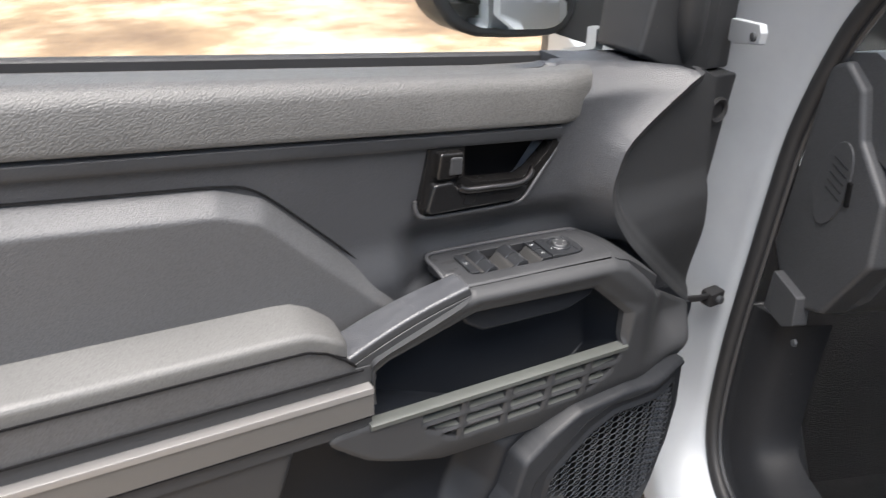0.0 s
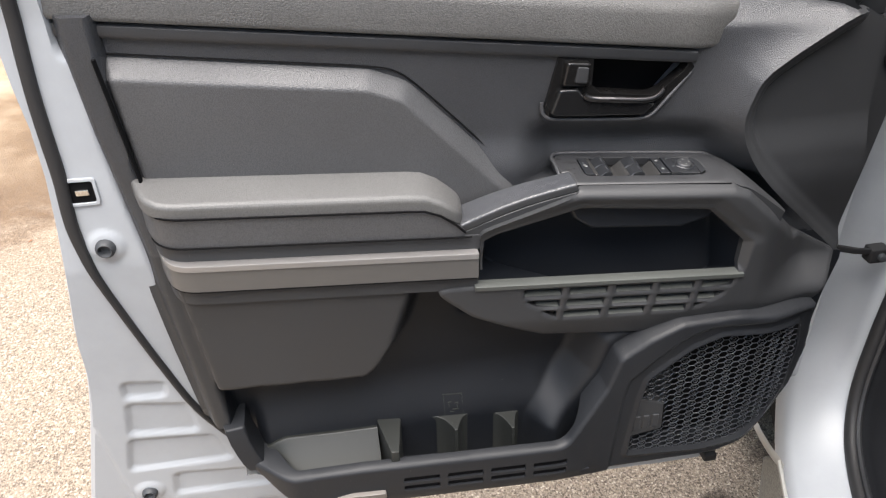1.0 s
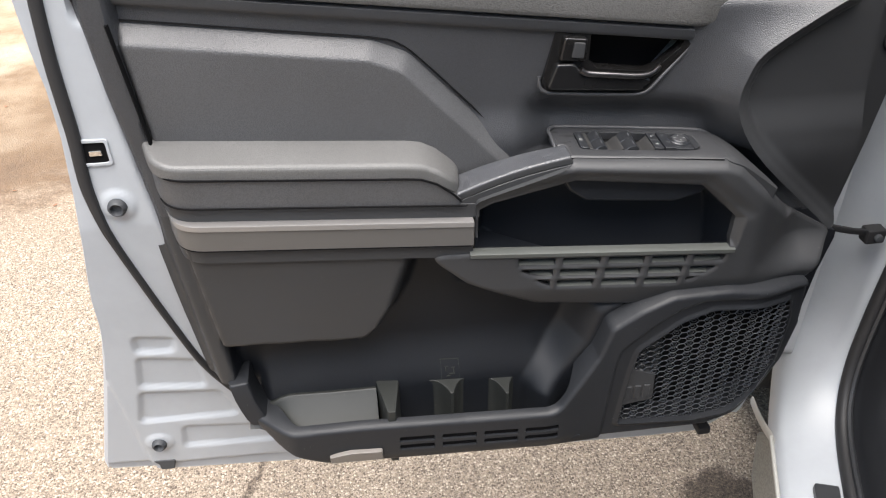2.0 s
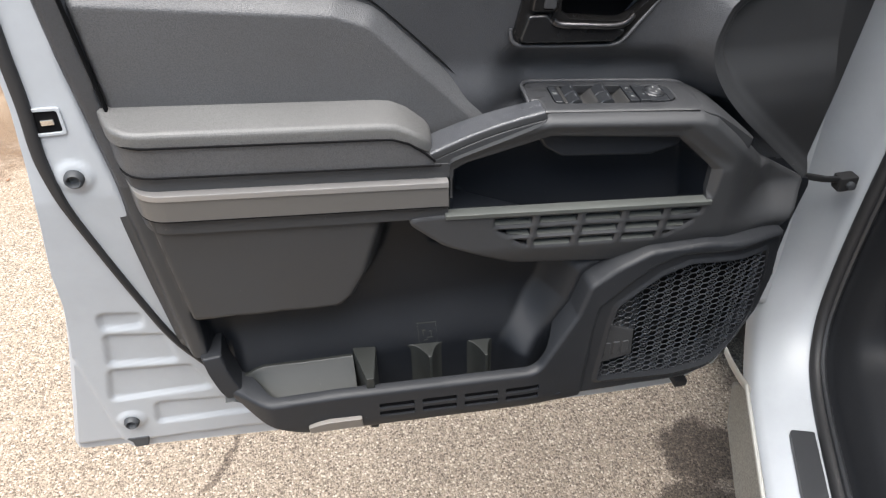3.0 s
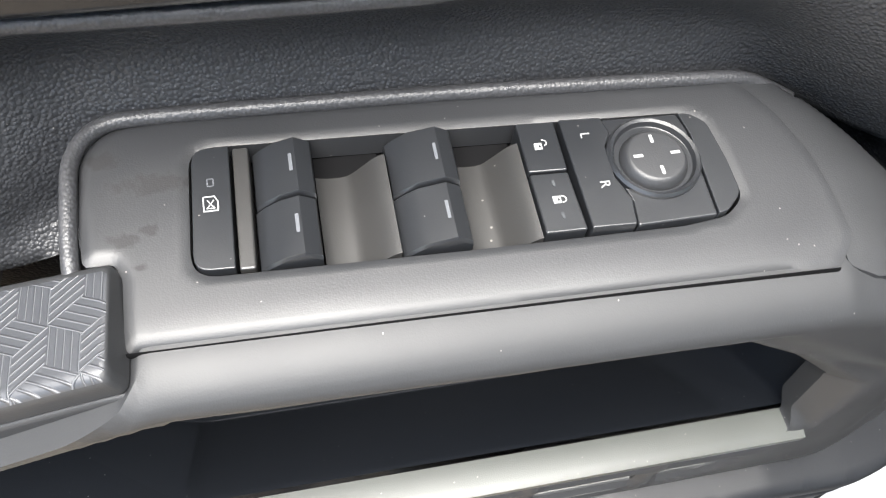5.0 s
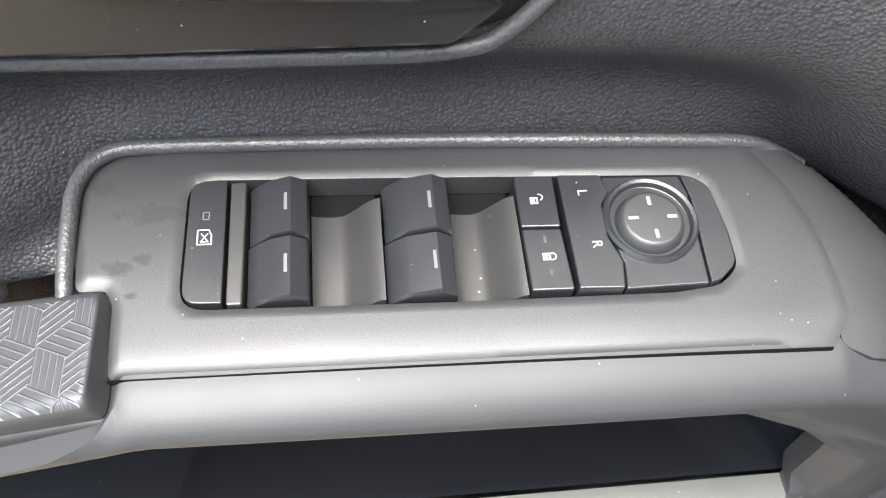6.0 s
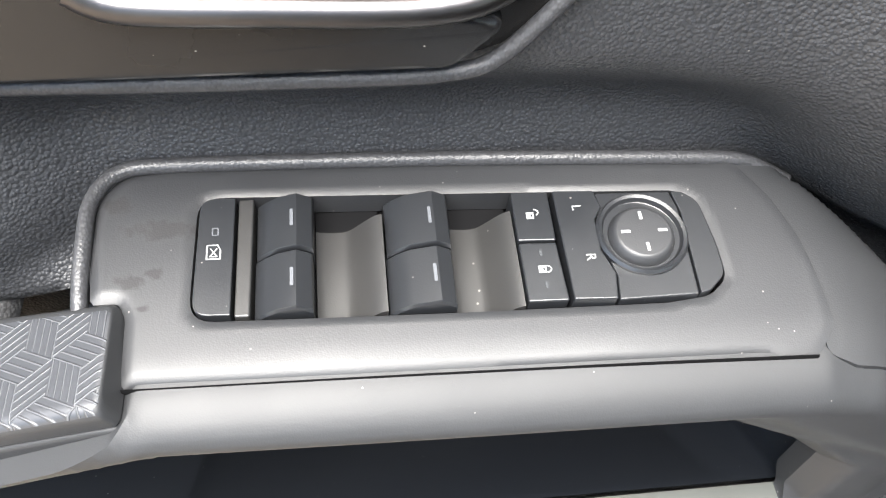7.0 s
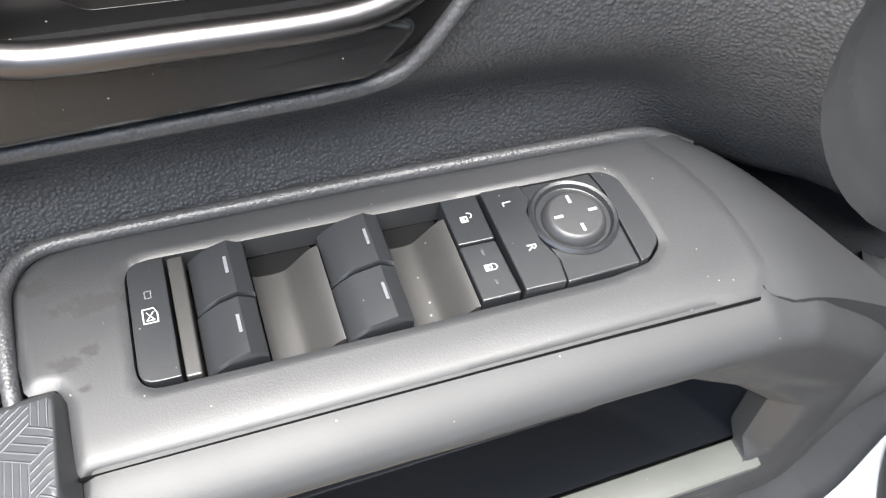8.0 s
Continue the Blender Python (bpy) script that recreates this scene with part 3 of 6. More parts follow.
def dome(name, x, z, r, mat, parent, label="", out=0.010):
    bm = turned([(r, 0.0), (r * 0.96, out * 0.6), (r * 0.7, out), (r * 0.62, out * 0.95), (r * 0.45, out * 0.3), (0.0005, out * 0.2)], 24)
    y = float(shell_y(z)) - 0.004
    mapped(bm, lambda p, q, h: (x + p, y - h, z + q))
    return part(name, bm, mat, parent, label)


dome("plug", -0.156, 1.135, 0.0125, DULL, door, "grey rubber buffer plug")
dome("plug", -0.218, 0.629, 0.0125, DULL, door, "grey rubber buffer plug")
ly = float(shell_y(1.215))
part("latch", slab_xz(rounded([(-0.188, 1.196), (-0.146, 1.196), (-0.146, 1.232), (-0.192, 1.234)], 0.005), ly - 0.003, ly + 0.01, 0.001, 1, holes=[rounded([(-0.183, 1.200), (-0.150, 1.200), (-0.150, 1.228), (-0.186, 1.229)], 0.004)]), WHITE, door)
# a dark sheet paints the opening's shade; there is no hole
part("latch_shade", slab_xz(rounded([(-0.184, 1.199), (-0.149, 1.199), (-0.149, 1.229), (-0.187, 1.230)], 0.004), ly - 0.0008, ly + 0.004, 0.0), DARK, door, "near-black sheet for the shaded latch opening")
part("latch_fork", box_bm(-0.172, -0.156, ly - 0.004, ly + 0.001, 1.210, 1.218, 0.0015), CHROME, door, "metal latch fork")
part("drain_flap", slab_xz(rounded([(-0.243, 0.578), (-0.203, 0.576), (-0.206, 0.563), (-0.209, 0.552), (-0.232, 0.553), (-0.233, 0.566)], 0.003), float(shell_y(0.57)) - 0.002, float(shell_y(0.57)) + 0.012, 0.0015, 1), DULL, door, "dark grey drain flap")
part("bottom_clip", box_bm(0.776, 0.802, 0.734, 0.764, 0.488, 0.506, 0.004), RUBBER, door, "black rubber buffer")

# the moulded trim sheet that carries everything else
RIDGE = [(0.808, 1.362), (0.777, 1.345), (0.703, 1.295), (0.684, 1.260), (0.679, 1.223), (0.696, 1.179), (0.743, 1.120), (0.860, 1.011), (0.890, 0.982)]
RIDGE = [(p.x, p.y) for p in eased(RIDGE, 3)]
WING = [*RIDGE, (0.935, 0.97), (0.91, 1.2), (0.90, 1.36)]
def crest(z):
    """Depth of the ridge between the card and the wing."""
    return 0.714 - 0.037 * smooth01((z - 1.00) / 0.14) - 0.012 * (1 - smooth01((z - 1.00) / 0.14))


HOUSING = [(0.441, 0.748), (0.501, 0.843), (0.517, 0.897), (0.562, 0.924), (0.611, 0.947), (0.848, 0.925), (0.85, 0.80), (0.82, 0.68), (0.50, 0.66), (0.445, 0.668)]


def base_depth(x, z):
    level = 1.184 - 0.09 * (x - 0.45)
    up = smooth01((z - level + 0.02) / 0.06)
    y = 0.702 + 0.012 * up
    # the wall draws back behind the switch plate, under a crease
    ridge = line_dist(x, z, RIDGE)
    near = smooth01((x - 0.375) / 0.06) * smooth01((0.725 - x) / 0.05) * smooth01((ridge - 0.006) / 0.035)
    y = y + near * 0.0235 * smooth01((z - level + 0.045) / 0.02) * smooth01((level + 0.062 - z) / 0.045)
    # top rolls outwards
    y = y + 0.05 * smooth01((z - 1.345) / 0.05) * smooth01((x - 0.60) / 0.04)
    # swelling towards the wing's ridge and the flat wing in front of it
    wing = poly_dist(x, z, WING)
    lift = np.exp(-ridge / (0.010 + 0.022 * smooth01((z - 1.14) / 0.10))) * (wing > -0.003)
    y = y * (1 - lift) + crest(z) * lift
    # bulge below the armrest
    zb = 0.912 - 0.06 * x
    xr = np.interp(z, [0.89, 0.925, 0.963, 1.047], [0.150, 0.190, 0.212, 0.240])
    b = smooth01((z - zb + 0.008) / 0.016) * smooth01((xr - x + 0.014) / 0.042) * smooth01((x + 0.105) / 0.03) * smooth01((1.13 - z) / 0.02)
    y = y - 0.062 * b
    # the rear border stands proud and folds back towards the shell
    seam = np.interp(z, [0.70, 0.80, 0.89, 1.0, 1.07, 1.12, 1.20, 1.38], [-0.034, -0.036, -0.045, -0.058, -0.066, -0.074, -0.0895, -0.1005])
    fold = np.interp(z, [0.70, 0.80, 0.89, 1.0, 1.07, 1.12, 1.21, 1.29, 1.38], [-0.062, -0.064, -0.074, -0.087, -0.095, -0.099, -0.113, -0.124, -0.132])
    face = np.interp(z, [0.70, 0.80, 1.0, 1.1, 1.2, 1.38], [0.660, 0.662, 0.672, 0.681, 0.689, 0.690])
    inside = smooth01((seam - x) / np.where(z > 1.13, 0.005, 0.012))
    y = y * (1 - inside) + face * inside + 0.026 * smooth01((fold - x) / 0.018)
    # hollow behind the map pocket
    y = y + 0.034 * smooth01((x - 0.29) / 0.03) * smooth01((0.76 - x) / 0.05) * smooth01((z - 0.95) / 0.02) * smooth01((1.15 - z) / 0.02)
    # the lower wall leans in over the bin, and the top hides behind the belt cap
    y = y - 0.028 * smooth01((0.865 - z) / 0.10) * smooth01((0.47 - x) / 0.06) * smooth01((x + 0.03) / 0.03)
    y = y + 0.03 * smooth01((z - (1.400 - 0.125 * x) - 0.015) / 0.02) * smooth01((0.63 - x) / 0.02)
    # swelling beside the loudspeaker
    h = poly_dist(x, z, HOUSING)
    y = y - 0.050 * smooth01(1 - h / 0.050) * smooth01((x - 0.34) / 0.06) * smooth01((0.96 - z) / 0.05) * smooth01((0.66 - x) / 0.05)
    return y


WING_SHEET = [*RIDGE, (0.905, 0.968), (0.886, 1.15), (0.868, 1.342), (0.838, 1.360)]


def wing_depth(x, z):
    """Bevel behind the ridge, a groove along its upper run, then the flat wing."""
    d = line_dist(x, z, RIDGE)
    high = smooth01((z - 1.16) / 0.06)
    step = high * smooth01((d - 0.017) / 0.007) + (1 - high) * smooth01((d - 0.013) / 0.016)
    return crest(z) + 0.009 * smooth01(d / 0.016) + (0.007 + 0.009 * high) * step


part("wing_panel", relief(WING_SHEET, wing_depth, 0.003, 0.015), PLAIN, door, "smooth dark plastic wing of the door card", weighted=False, angle=60)
HANDLE_HOLE = rounded([(0.469, 1.326), (0.467, 1.283), (0.484, 1.271), (0.558, 1.261), (0.600, 1.291), (0.608, 1.308)], 0.006)
card = relief(BASE, base_depth, 0.0040, 0.016, (WING, HANDLE_HOLE))
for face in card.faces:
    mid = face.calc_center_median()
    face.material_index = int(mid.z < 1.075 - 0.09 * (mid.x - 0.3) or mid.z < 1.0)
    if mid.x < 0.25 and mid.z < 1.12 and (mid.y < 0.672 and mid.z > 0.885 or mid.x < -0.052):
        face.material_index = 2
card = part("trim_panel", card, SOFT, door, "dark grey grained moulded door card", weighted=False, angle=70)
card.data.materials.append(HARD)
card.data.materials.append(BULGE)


def belt_z(x):
    """Height of the cap's lower edge."""
    return 1.400 - 0.125 * (x + 0.0)


# belt cap: leaning face, rolled top, running back to the glass
cap_rows = []
for x in np.linspace(-0.150, 0.640, 40):
    end = max(0.0, x - 0.600) / 0.04
    z0 = belt_z(x)
    prof = [(0.722, 0.0), (0.704, 0.002), (0.7015, 0.008), (0.706, 0.040), (0.712, 0.052), (0.724, 0.059), (0.760, 0.058), (0.815, 0.046), (0.815, 0.02), (0.735, 0.0)]
    cap_rows.append([(x + 0.030 * (h / 0.06) * (x > 0.55) * (x - 0.55) / 0.09, y + 0.010 * end * end, z0 + h) for y, h in prof])
part("belt_cap", lofted(cap_rows), CAP, door, "grey grained window sill cap", angle=50)
strip_rows = []
for x in np.linspace(-0.146, 0.612, 30):
    z0 = belt_z(x)
    strip_rows.append([(x, y, z0 + h) for y, h in ((0.725, -0.0015), (0.711, -0.0015), (0.7075, -0.005), (0.7065, -0.014), (0.709, -0.0185), (0.725, -0.019))])
part("belt_strip", lofted(strip_rows), TRIM, door, "dark plastic strip under the cap")
front_top = []
for x in np.linspace(0.655, 0.905, 14):
    z0 = 1.378 - 0.14 * (x - 0.64)
    front_top.append([(x, y, z0 + h) for y, h in ((0.752, -0.010), (0.757, 0.0), (0.775, 0.006), (0.815, 0.006), (0.815, -0.02), (0.775, -0.02))])
part("belt_front", lofted(front_top), SOFT, door)
part("belt_seal", lofted([[(x, y, 1.4435 - 0.121 * (x - 0.046) + h) for y, h in ((0.812, -0.004), (0.812, 0.006), (0.816, 0.009), (0.824, 0.009), (0.826, -0.01))] for x in np.linspace(-0.145, 0.815, 12)]), RUBBER, door, "black window seal")
pane = part("window_pane", slab_xz([(-0.14, 1.44), (-0.07, 1.87), (0.66, 1.81), (0.81, 1.55), (0.81, 1.34)], 0.826, 0.830, 0.0, fy=lambda x, z: -0.12 * (z - 1.40), fback=lambda x, z: -0.12 * (z - 1.40)), GLASS, door, "clear side window glass", flat=True)
pane.visible_shadow = False

# mirror patch at the front corner of the window
SAIL = rounded([(0.765, 1.375), (0.852, 1.338), (0.862, 1.333), (0.905, 1.330), (0.895, 1.62), (0.80, 1.66)], 0.008)
part("sail_cover", slab_xz(SAIL, 0.752, 0.83, 0.010, 3, fy=lambda x, z: -0.10 * (z - 1.33), fback=lambda x, z: 0.0), PLAIN, door, "dark plastic mirror patch cover")
part("sail_bulge", lofted([[(0.845 + 0.024 * math.cos(a) * s + o, 0.752 - 0.020 * max(math.sin(a), 0) * s - 0.1 * (z - 1.33), z) for a in np.linspace(0, math.pi, 9)] for z, s, o in ((1.352, 0.1, 0.01), (1.38, 0.8, 0.008), (1.42, 1.0, 0.0), (1.50, 1.0, -0.012), (1.58, 0.3, -0.02))], closed=False), PLAIN, door)
part("frame_front", slab_xz(rounded([(0.912, 1.328), (0.975, 1.325), (0.975, 1.60), (0.905, 1.64)], 0.006), 0.772, 0.83, 0.005, 2), PLAIN, door, "black front window post")
part("front_edge_cover", slab_xz(rounded([(0.872, 1.325), (0.975, 1.322), (0.964, 1.25), (0.948, 1.10), (0.932, 0.98), (0.905, 0.972)], 0.006), 0.752, 0.80, 0.004, 2, fy=lambda x, z: 0.010 * (1.3 - z)), PLAIN, door, "black hinge side cover")
bm = turned([(0.020, 0.0), (0.020, 0.004), (0.017, 0.006), (0.012, 0.003), (0.0115, -0.004), (0.0005, -0.005)], 24)
part("bolt_cap", mapped(bm, lambda p, q, h: (0.940 + p, 0.750 - h, 1.272 + q)), RUBBER, door, "round black rubber cap")

# leather insert
INS = rounded([(-0.103, 1.374, 0.005), (0.19, 1.334, 0.05), (0.238, 1.314, 0.05), (0.392, 1.152), (0.36, 1.10), (-0.085, 1.15)], 0.01, 6)


INS_TOP = [(-0.30, 1.4010), *INS[7:21], (0.45, 1.0887), (0.45, 0.90), (-0.30, 0.90)]


def insert_depth(x, z):
    d = -poly_dist(x, z, INS)
    top = np.clip(d / 0.021, 0, 1)
    edge = smooth01(d / 0.004)
    over = poly_dist(x, z, INS_TOP)
    return 0.7165 - 0.004 * edge - 0.022 * np.clip(-over / 0.021, 0, 1)


part("insert", relief(INS, insert_depth, 0.003, 0.012, (), -0.133), LEATHER, door, "grey grained leatherette door insert", weighted=False, angle=70)
gap_l = [(-0.1085, 0.688, 1.378), (-0.0900, 0.686, 1.215)]
gap_top = eased([(-0.103, 0.7175, 1.3755), (0.10, 0.7175, 1.3475), (0.19, 0.7175, 1.335), (0.226, 0.7175, 1.3245), (0.260, 0.7175, 1.295), (0.33, 0.7170, 1.221), (0.391, 0.7150, 1.1545)], 4)
part("insert_gap", strip_along(gap_top, (0, 1, 0), 0.006, 0.0016, 6), DARK, door, "dark gap over the insert")
part("insert_seam", strip_along([Vector(gap_l[0]).lerp(Vector(gap_l[1]), t / 8) for t in range(9)], (1, 0, 0), 0.0022, 0.006), DARK, door, "dark gap beside the insert")

# ---- armrest, stacked from plan outlines ----
SLOPE = -0.085


def arm_plan(front, left=-0.100, right=0.30, r=0.035, back=0.712):
    return rounded([(left - 0.012, back, 0.0), (left + 0.018, front, r), (right, front, 0.002), (right, back, 0.0)], 0.01, 6)


def lean(x, y, h):
    droop = max(0.0, x - 0.232) / 0.062
    return SLOPE * x - 0.036 * droop * droop * min(1.0, max(0.0, (h - 1.155) / 0.04))


def level_only(x, y, h):
    return SLOPE * x


PADPLAN = rounded([(-0.112, 0.712, 0.0), (-0.085, 0.6335, 0.045), (0.29, 0.6355, 0.030), (0.30, 0.712, 0.0)], 0.01, 8)
part("armrest_pad", slab_xy(PADPLAN, 1.196, 1.2135, 0.0065, 4, fz=lambda x, y, h: lean(x, y, h) + 0.12 * (y - 0.645) + 0.002 * math.sin(math.pi * min(1.0, max(0.0, (y - 0.632) / 0.08))) * (h > 1.20), sub=0.02), PAD, door, "soft grey leatherette armrest pad", angle=60)
part("armrest_side", slab_xy(arm_plan(0.634, -0.097, 0.292, 0.045), 1.155, 1.1945, 0.003, 2, fz=lean, sub=0.04), LEATHER, door, "stitched leatherette armrest side", angle=60)
part("armrest_band", slab_xy(arm_plan(0.638, -0.094, 0.318, 0.04), 1.132, 1.1535, 0.003, 2, fz=level_only), PLAIN, door, "dark plastic armrest band")
part("trim_bar", slab_xy(arm_plan(0.627, -0.090, 0.309, 0.04), 1.094, 1.1305, 0.006, 2, fz=level_only), BRONZE, door, "bronze grey satin trim bar")
part("trim_bar_edge", slab_xy(arm_plan(0.6255, -0.091, 0.309, 0.04), 1.1245, 1.1325, 0.0035, 2, fz=level_only), SILVER, door, "pale satin edge strip")
part("armrest_sole", slab_xy(arm_plan(0.634, -0.088, 0.309, 0.04), 1.070, 1.0925, 0.003, 2, fz=level_only), PLAIN, door, "dark plastic strip under the trim bar")


def seam_round(plan, z, fz, r=0.0014):
    """A dark line round the front of a plan outline."""
    pts = [(x, y) for x, y in plan if y < 0.705]
    pts.sort(key=lambda p: p[0])
    run = [Vector((x, y - 0.0024, z + fz(x, y, z))) for x, y in pts]
    part("armrest_seam", strip_along(run, (0, 0, 1), r, 0.0012, 6), DARK, door, "dark seam line round the armrest")


seam_round([(x, y) for x, y in arm_plan(0.634, -0.097, 0.292, 0.045)] + [(x, 0.634) for x in np.linspace(-0.02, 0.28, 16)], 1.1952, lean, 0.0017)
seam_round([(x, y) for x, y in arm_plan(0.6345, -0.0965, 0.300, 0.045)] + [(x, 0.6345) for x in np.linspace(-0.02, 0.28, 6)], 1.1543, level_only)
seam_round([(x, y) for x, y in arm_plan(0.630, -0.089, 0.306, 0.04)] + [(x, 0.630) for x in np.linspace(-0.02, 0.28, 6)], 1.0932, level_only)


# ---- centre frame with the map pocket ----
def lip_z(x):
    return 1.052 - 0.0884 * (x - 0.305)


TOPLINE = [(0.425, 1.1790), (0.445, 1.1775), (0.661, 1.1572), (0.684, 1.1485), (0.764, 1.075), (0.80, 1.040)]
HOLLOW = [(0.314, 1.050), (0.316, 1.117), (0.335, 1.126), (0.447, 1.152), (0.634, 1.128), (0.703, 1.068), (0.697, 1.017)]


def frame_depth(x, z):
    """Front face of the centre frame: rolled top, receding edges of the opening, bent ends."""
    y = 0.630 + 0.064 * smooth01((x - 0.715) / 0.12) * (0.40 + 0.60 * smooth01((z - 0.935) / 0.06)) + 0.016 * smooth01((0.985 - 0.06 * (x - 0.4) - z) / 0.07)
    r = 0.014
    d = np.clip(line_dist(x, z, TOPLINE), 0, r)
    y = y + r * (1 - d / r) ** 2
    above = smooth01((z - 1.060) / 0.03)
    hollow = poly_dist(x, z, HOLLOW)
    y = y + above * 0.007 * smooth01(1 - np.maximum(hollow, 0) / 0.020)
    y = y + 0.9 * np.clip(-hollow - 0.0005, 0, 0.014)
    edge = np.minimum.reduce([np.abs(poly_dist(x, z, q)) for q in (CENTRE, *SLOTS)])
    edge = np.where((x < 0.447) & (z > 1.10), 1.0, edge)
    return y + 0.0022 * (1 - smooth01(edge / 0.0035))


OPENING = rounded([(0.314, lip_z(0.314)), (0.316, 1.117), (0.335, 1.126, 0.01), (0.447, 1.149, 0.012), (0.630, 1.1225, 0.012), (0.690, 1.066, 0.008), (0.687, lip_z(0.687))], 0.004)
SLOTS, LEDGES = [], []
COLS = [(0.373, 0.428), (0.438, 0.494), (0.505, 0.560), (0.571, 0.624), (0.635, 0.684)]
for row, (top, low) in enumerate(((-0.0125, -0.0245), (-0.0325, -0.0445), (-0.0520, -0.0635))):
    for col, (x0, x1) in enumerate(COLS):
        a, b = x0 - 0.0035 * row, x1 - 0.0035 * row
        pts = [(a, lip_z(a) + top), (b, lip_z(b) + top), (b - 0.002, lip_z(b) + low), (a, lip_z(a) + low)]
        if col == 0 and row == 1:
            pts = [(a + 0.004, lip_z(a) + top), (b, lip_z(b) + top), (b, lip_z(b) + low), (a + 0.022, lip_z(a) + low)]
        if col == 0 and row == 2:
            pts = [(a + 0.030, lip_z(a) + top), (b, lip_z(b) + top), (b, lip_z(b) + low)]
        if col == 4 and row == 0:
            pts = [(a, lip_z(a) + top), (b, lip_z(b) + top), (b - 0.004, lip_z(b) + low + 0.002), (a, lip_z(a) + low)]
        if col == 4 and row == 1:
            pts = [(a, lip_z(a) + top), (b - 0.006, lip_z(b) + top), (b - 0.026, lip_z(b) + low), (a, lip_z(a) + low)]
        if col == 4 and row == 2:
            pts = [(a, lip_z(a) + top), (a + 0.018, lip_z(a) + top - 0.001), (a, lip_z(a) + low + 0.004)]
        SLOTS.append(rounded(pts, 0.002, 2))
        LEDGES.append((min(p[0] for p in pts[-2:]), max(p[0] for p in pts), low))
CENTRE = rounded([(0.312, 1.050, 0.001), (0.244, 1.052, 0.01), (0.300, 1.000, 0.03), (0.404, 0.944, 0.03), (0.539, 0.922, 0.03), (0.602, 0.915, 0.03), (0.745, 0.905, 0.03), (0.840, 0.898, 0.01), (0.847, 0.920, 0.01), (0.866, 0.956, 0.01), (0.884, 0.984, 0.004),
                  (0.882, 0.990, 0.005), (0.800, 1.040, 0.02), (0.764, 1.075, 0.012), (0.684, 1.1485, 0.02), (0.661, 1.1572, 0.006), (0.445, 1.1775, 0.004), (0.437, 1.172, 0.004), (0.316, 1.133, 0.01), (0.312, 1.128, 0.001)], 0.006)
part("centre_frame", relief(CENTRE, frame_depth, 0.0026, 0.010, (OPENING, *SLOTS), -0.094), PLAIN, door, "dark grey plastic frame with slotted map pocket", weighted=False, angle=48)
# the pale colour paints the lit top of each bar
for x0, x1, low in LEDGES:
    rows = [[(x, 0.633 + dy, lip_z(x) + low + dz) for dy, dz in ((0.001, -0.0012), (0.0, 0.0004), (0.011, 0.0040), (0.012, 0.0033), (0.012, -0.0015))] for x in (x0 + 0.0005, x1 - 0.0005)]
    part("slot_ledge", lofted(rows), LIP, door, "sloping ledge inside a pocket slot, painted pale as if lit")
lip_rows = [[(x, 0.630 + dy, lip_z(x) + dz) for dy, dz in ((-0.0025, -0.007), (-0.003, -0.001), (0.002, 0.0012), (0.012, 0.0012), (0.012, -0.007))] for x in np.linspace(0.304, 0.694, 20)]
part("pocket_lip", lofted(lip_rows), LIP, door, "rim of the map pocket, painted paler as if lit")
# pocket bowl behind the opening
inner = [(0.410, 0.972), (0.332, 1.046), (0.336, 1.105), (0.362, 1.122), (0.450, 1.142), (0.624, 1.122), (0.668, 1.072), (0.684, 0.978), (0.652, 0.950)]
front_loop = [(0.420, 1.040), (0.312, 1.049), (0.315, 1.118), (0.335, 1.128), (0.447, 1.154), (0.636, 1.128), (0.696, 1.066), (0.692, 1.015), (0.660, 1.018)]
bowl = bmesh.new()
ra = [bowl.verts.new((x, 0.645, z)) for x, z in front_loop]
rb = [bowl.verts.new((x, 0.706, z)) for x, z in inner]
for k in range(len(ra)):
    j = (k + 1) % len(ra)
    bowl.faces.new((ra[k], ra[j], rb[j], rb[k]))
bowl.faces.new(rb)
bmesh.ops.recalc_face_normals(bowl, faces=bowl.faces[:])
bmesh.ops.bevel(bowl, geom=[e for e in bowl.edges if len(e.link_faces) == 2], offset=0.005, segments=3, profile=0.5, affect="EDGES", clamp_overlap=True)
bowl_out = bmesh.ops.extrude_face_region(bowl, geom=bowl.faces[:], use_keep_orig=True)
for g in bowl_out["geom"]:
    if isinstance(g, bmesh.types.BMVert):
        g.co.y += 0.003
        g.co.z += 0.002 * (1 if g.co.z > 1.08 else -1)
bmesh.ops.recalc_face_normals(bowl, faces=bowl.faces[:])
part("pocket_bowl", bowl, POCKET, door, "dark map pocket bowl", angle=45, weighted=False)
part("switch_housing", slab_xz(rounded([(0.430, 1.150), (0.445, 1.122), (0.470, 1.104, 0.01), (0.600, 1.090, 0.01), (0.640, 1.100), (0.660, 1.130)], 0.01), 0.655, 0.700, 0.006, 3), POCKET, door, "underside of the switch box")

# ---- pull grip ----
g0, g1 = Vector((0.291, 0.664, 1.131)), Vector((0.4400, 0.662, 1.1735))


